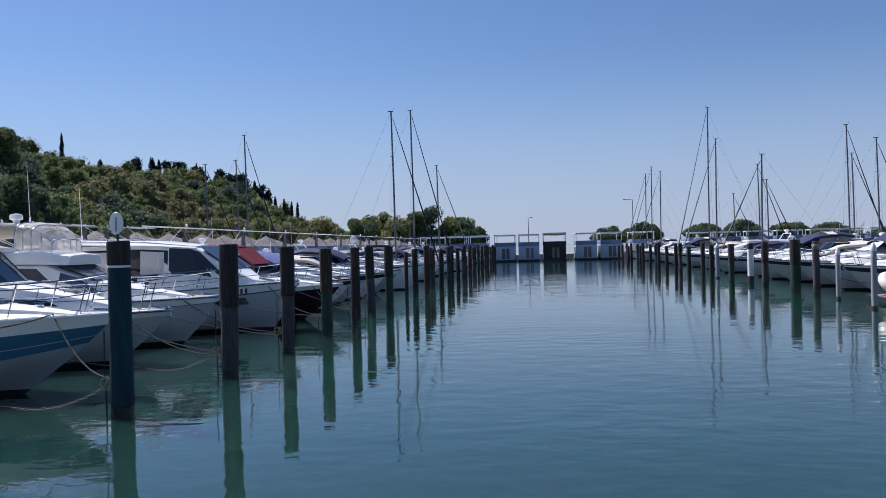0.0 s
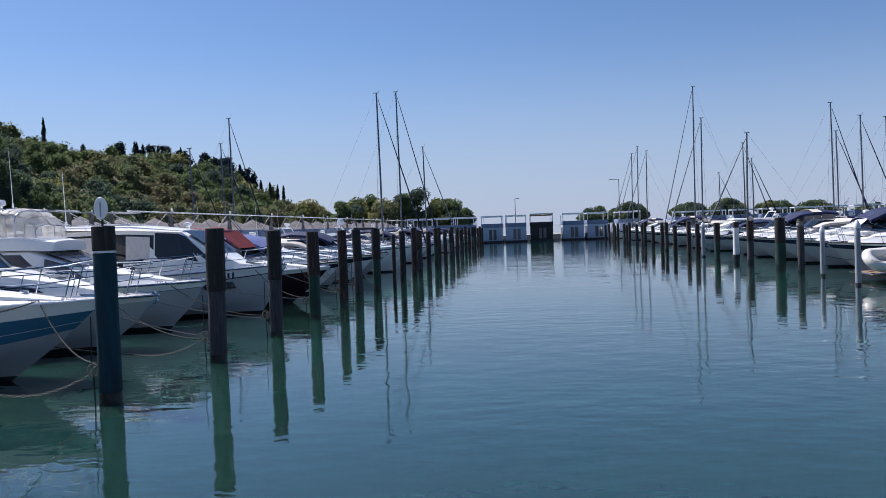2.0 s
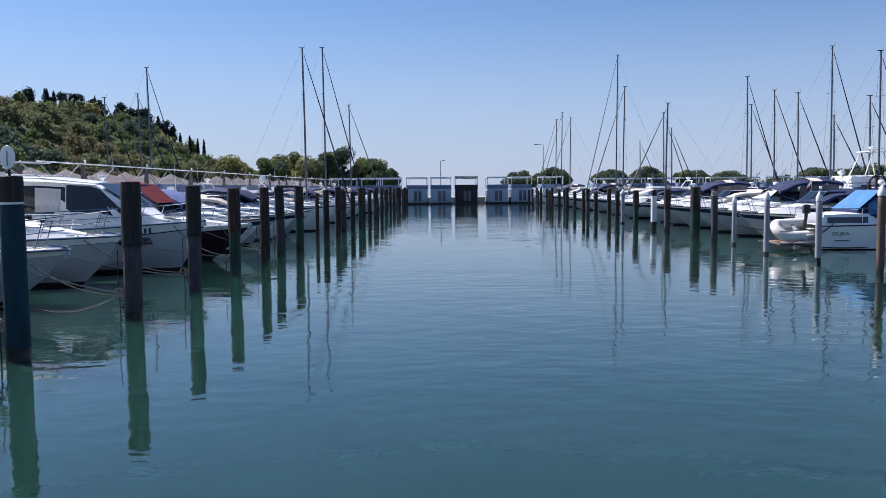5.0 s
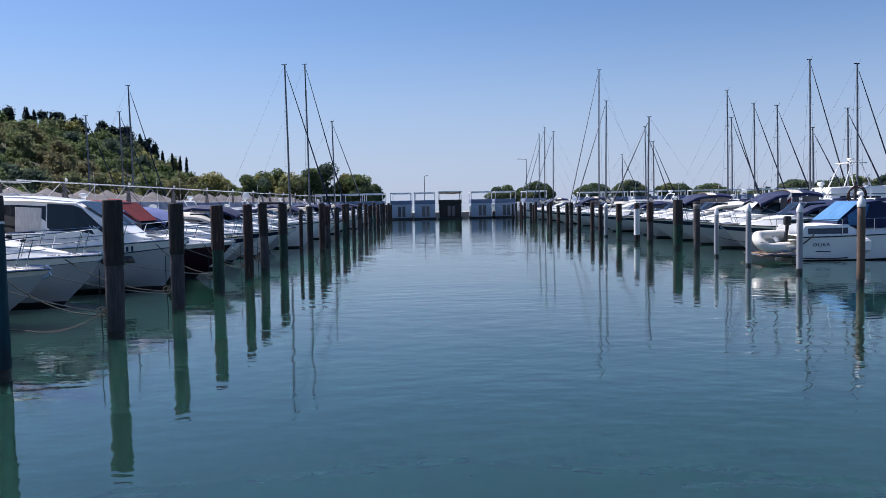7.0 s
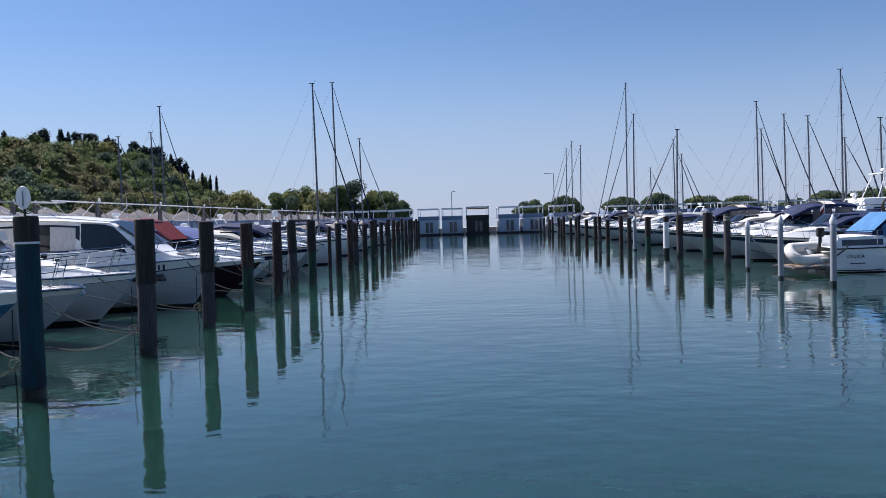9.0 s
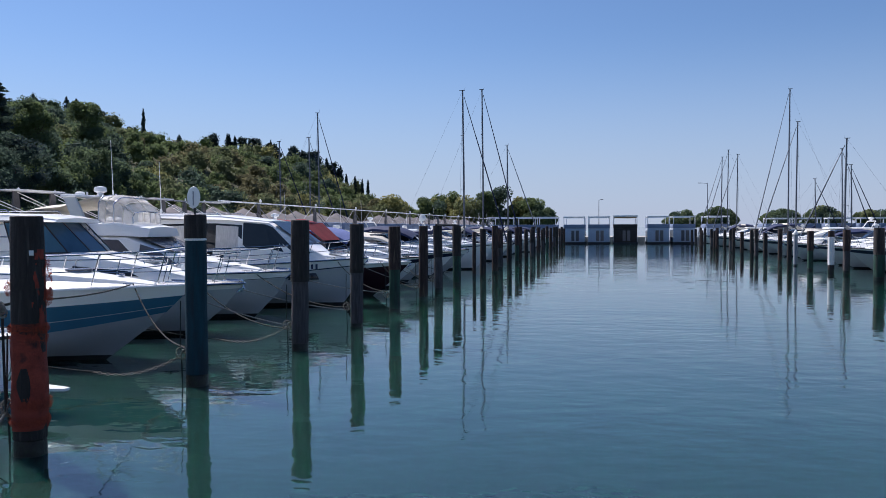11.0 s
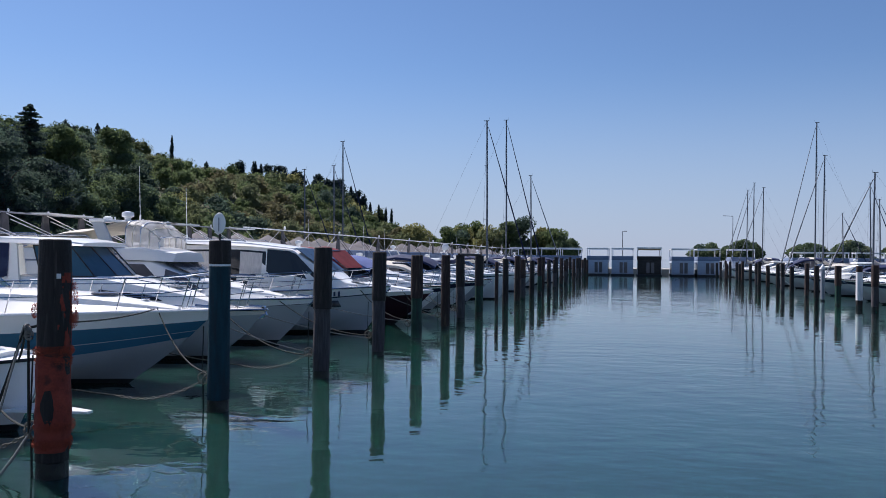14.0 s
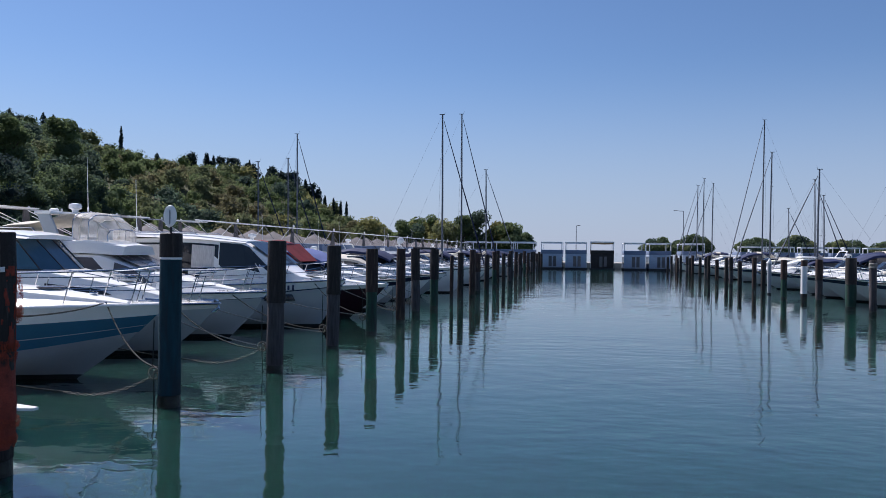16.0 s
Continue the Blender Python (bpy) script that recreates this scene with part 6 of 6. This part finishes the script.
for i, (bx, by, bz) in enumerate(bows):
    for j, (px_, py_) in ((i, posts_l[i]), (i + 1, posts_l[i + 1])):
        sgn = 1 if j > i else -1
        if i == 0 and sgn > 0:
            continue
        cx, cy = bx - 0.85, by + sgn * 0.42
        rz_ = 0.55 + 0.1 * math.sin(i + j)
        line((cx, cy, bz + 0.04), (px_ - 0.28, py_ - 0.1 * sgn, rz_), 0.10 if sgn > 0 else 0.28, 0.014, ROPE if sgn > 0 else ROPE_DARK, "pale mooring rope from bow cleat to post" if sgn > 0 else "dark weedy mooring rope from bow to post")
for i, (x, y) in enumerate(posts_l[:7]):
    rg = thing("mooring_ring", "iron mooring ring with a short chain on a post", "mooring ring", pose(x - 0.28, y - 0.02, 0.55), group="mooring rings")
    part("ring", ring_bm((0, 0, 0), 0.10, 0.016, "y"), CHAIN, rg)
    part("ring", ring_bm((0.02, 0.03, -0.03), 0.08, 0.014, "x"), CHAIN, rg)
    bm = bmesh.new()
    tube(bm, [(0.03, 0, 0.0), (0.14, 0, 0.03)], 0.014, 6)
    part("shackle", bm, CHAIN, rg)
    bm = bmesh.new()
    tube(bm, [(0.0, 0, -0.08), (0.01, 0, -0.45), (0.02, 0, -0.95)], 0.013, 6)
    part("hanging_rope", bm, ROPE_DARK, rg, "weedy rope end hanging into the water")
    bm = bmesh.new()
    tube(bm, [(-0.02, 0.0, 0.05), (-0.02, 0.03, 0.9)], 0.010, 6)
    part("lead_rope", bm, ROPE_DARK, rg)
    if i < 3:
        # slack chain leading back to the neighbouring slip
        a, b = Vector((-0.02, 0, -0.04)), Vector((-1.35, -0.5, -0.28))
        pts = sag(a, b, 0.16, 22)
        for k, (p, q) in enumerate(zip(pts, pts[1:])):
            bm = bmesh.new()
            d, c = (q - p), (p + q) / 2
            for s in (1, -1):
                off = Vector((0, 0.022 * s, 0)) if k % 2 else Vector((0, 0, 0.022 * s))
                tube(bm, [p - d * 0.1, p + off + d * 0.25, q + off - d * 0.25, q + d * 0.1], 0.008, 5)
            part("chain_link", bm, CHAIN, rg)
        bm = bmesh.new()
        tube(bm, sag(b, b + Vector((-2.2, -0.7, 0.45)), 0.05), 0.014, 6)
        part("tail_rope", bm, ROPE_DARK, rg)
for (a, b) in (((12.78, 31.5, 0.9), (14.9, 33.4, 1.05)), ((12.85, 36.4, 0.9), (15.2, 36.1, 0.7)), ((12.68, 24.1, 1.0), (17.6, 32.9, 0.95))):
    line((a[0], a[1], a[2]), b, 0.12, 0.014, ROPE_DARK, "dark mooring rope from post to cruiser")

en = thing("ensign", "small red and white flag on a short staff", "flag", pose(17.6, 39.9, 2.2))
bm = bmesh.new()
tube(bm, [(0, 0, -1.1), (0.12, 0, 0.75)], 0.012, 6)
part("staff", bm, GEL, en)
for k, mt in enumerate((GEL, CANVAS_RED)):
    bm = bmesh.new()
    sheet(bm, [[(0.1 + 0.06 * i - 0.10 * i, 0.03 * math.sin(i * 1.7), 0.68 - 0.16 * k - 0.16 * j - 0.05 * i) for j in range(2)] for i in range(6)], 0.004)
    part("flag_band", bm, mt, en)

# tangle of lines by the post with the orange netting
for a, b, drop, r, mt, lab in (
        ((-7.10, 8.45, 1.80), (-7.08, 8.46, 0.50), 0.0, 0.016, ROPE_DARK, "dark doubled rope hanging from a knot"),
        ((-7.12, 8.42, 1.80), (-7.75, 8.30, 0.02), 0.05, 0.017, ROPE_DARK, "dark mooring rope running down to the water"),
        ((-7.14, 8.44, 1.78), (-7.42, 8.20, 0.30), -0.04, 0.014, ROPE, "pale mooring rope beside the netted post"),
        ((-7.08, 8.44, 0.48), (-7.30, 8.10, -0.05), 0.03, 0.018, ROPE, "pale mooring rope beside the netted post"),
        ((-6.96, 8.52, 1.84), (-7.12, 8.44, 1.80), 0.02, 0.018, ROPE_DARK, "dark rope turned round the netted post"),
        ((-7.12, 8.44, 1.80), (-8.75, 10.2, 1.12), 0.10, 0.015, ROPE_DARK, "dark mooring rope from small boat to post"),
        ((-6.92, 8.62, 1.84), (-9.15, 14.3, 1.60), 0.06, 0.013, ROPE_DARK, "dark mooring rope from cruiser bow to post")):
    line(a, b, drop, r, mt, lab)
kn = thing("rope_knot", "thick knot of pale frayed rope tied to a post", "rope", pose(-7.11, 8.44, 1.79))
for k in range(4):
    part("turn", ring_bm((0.01 * k, 0, -0.03 * k), 0.035 + 0.006 * k, 0.016, "y" if k % 2 else "x", 10), ROPE, kn)
for k in range(5):
    bm = bmesh.new()
    tube(bm, [(0, 0, 0), (-0.03 - 0.012 * k, -0.02, 0.03 - 0.03 * k), (-0.04 - 0.014 * k, -0.03, -0.12 - 0.02 * k)], 0.008, 5, 0.004)
    part("frayed_end", bm, ROPE, kn)

# round dish on a pole over the boats by the hill
sd_ = thing("satellite_dish", "small white round dish on a thin pole", "dish", pose(-10.2, 44.6, 1.4))
bm = bmesh.new()
tube(bm, [(0, 0, -0.3), (0, 0, 1.8)], 0.025, 6)
part("pole", bm, STEEL, sd_)
bm = bmesh.new()
lathe(bm, [(0.03, 0.05), (0.12, 0.035), (0.20, 0.0), (0.205, -0.012), (0.12, 0.015), (0.03, 0.028)], 20)
bmesh.ops.transform(bm, matrix=Matrix.Translation((0, -0.05, 1.85)) @ Matrix.Rotation(radians(80), 4, "X"), verts=bm.verts)
part("dish", bm, GEL, sd_)
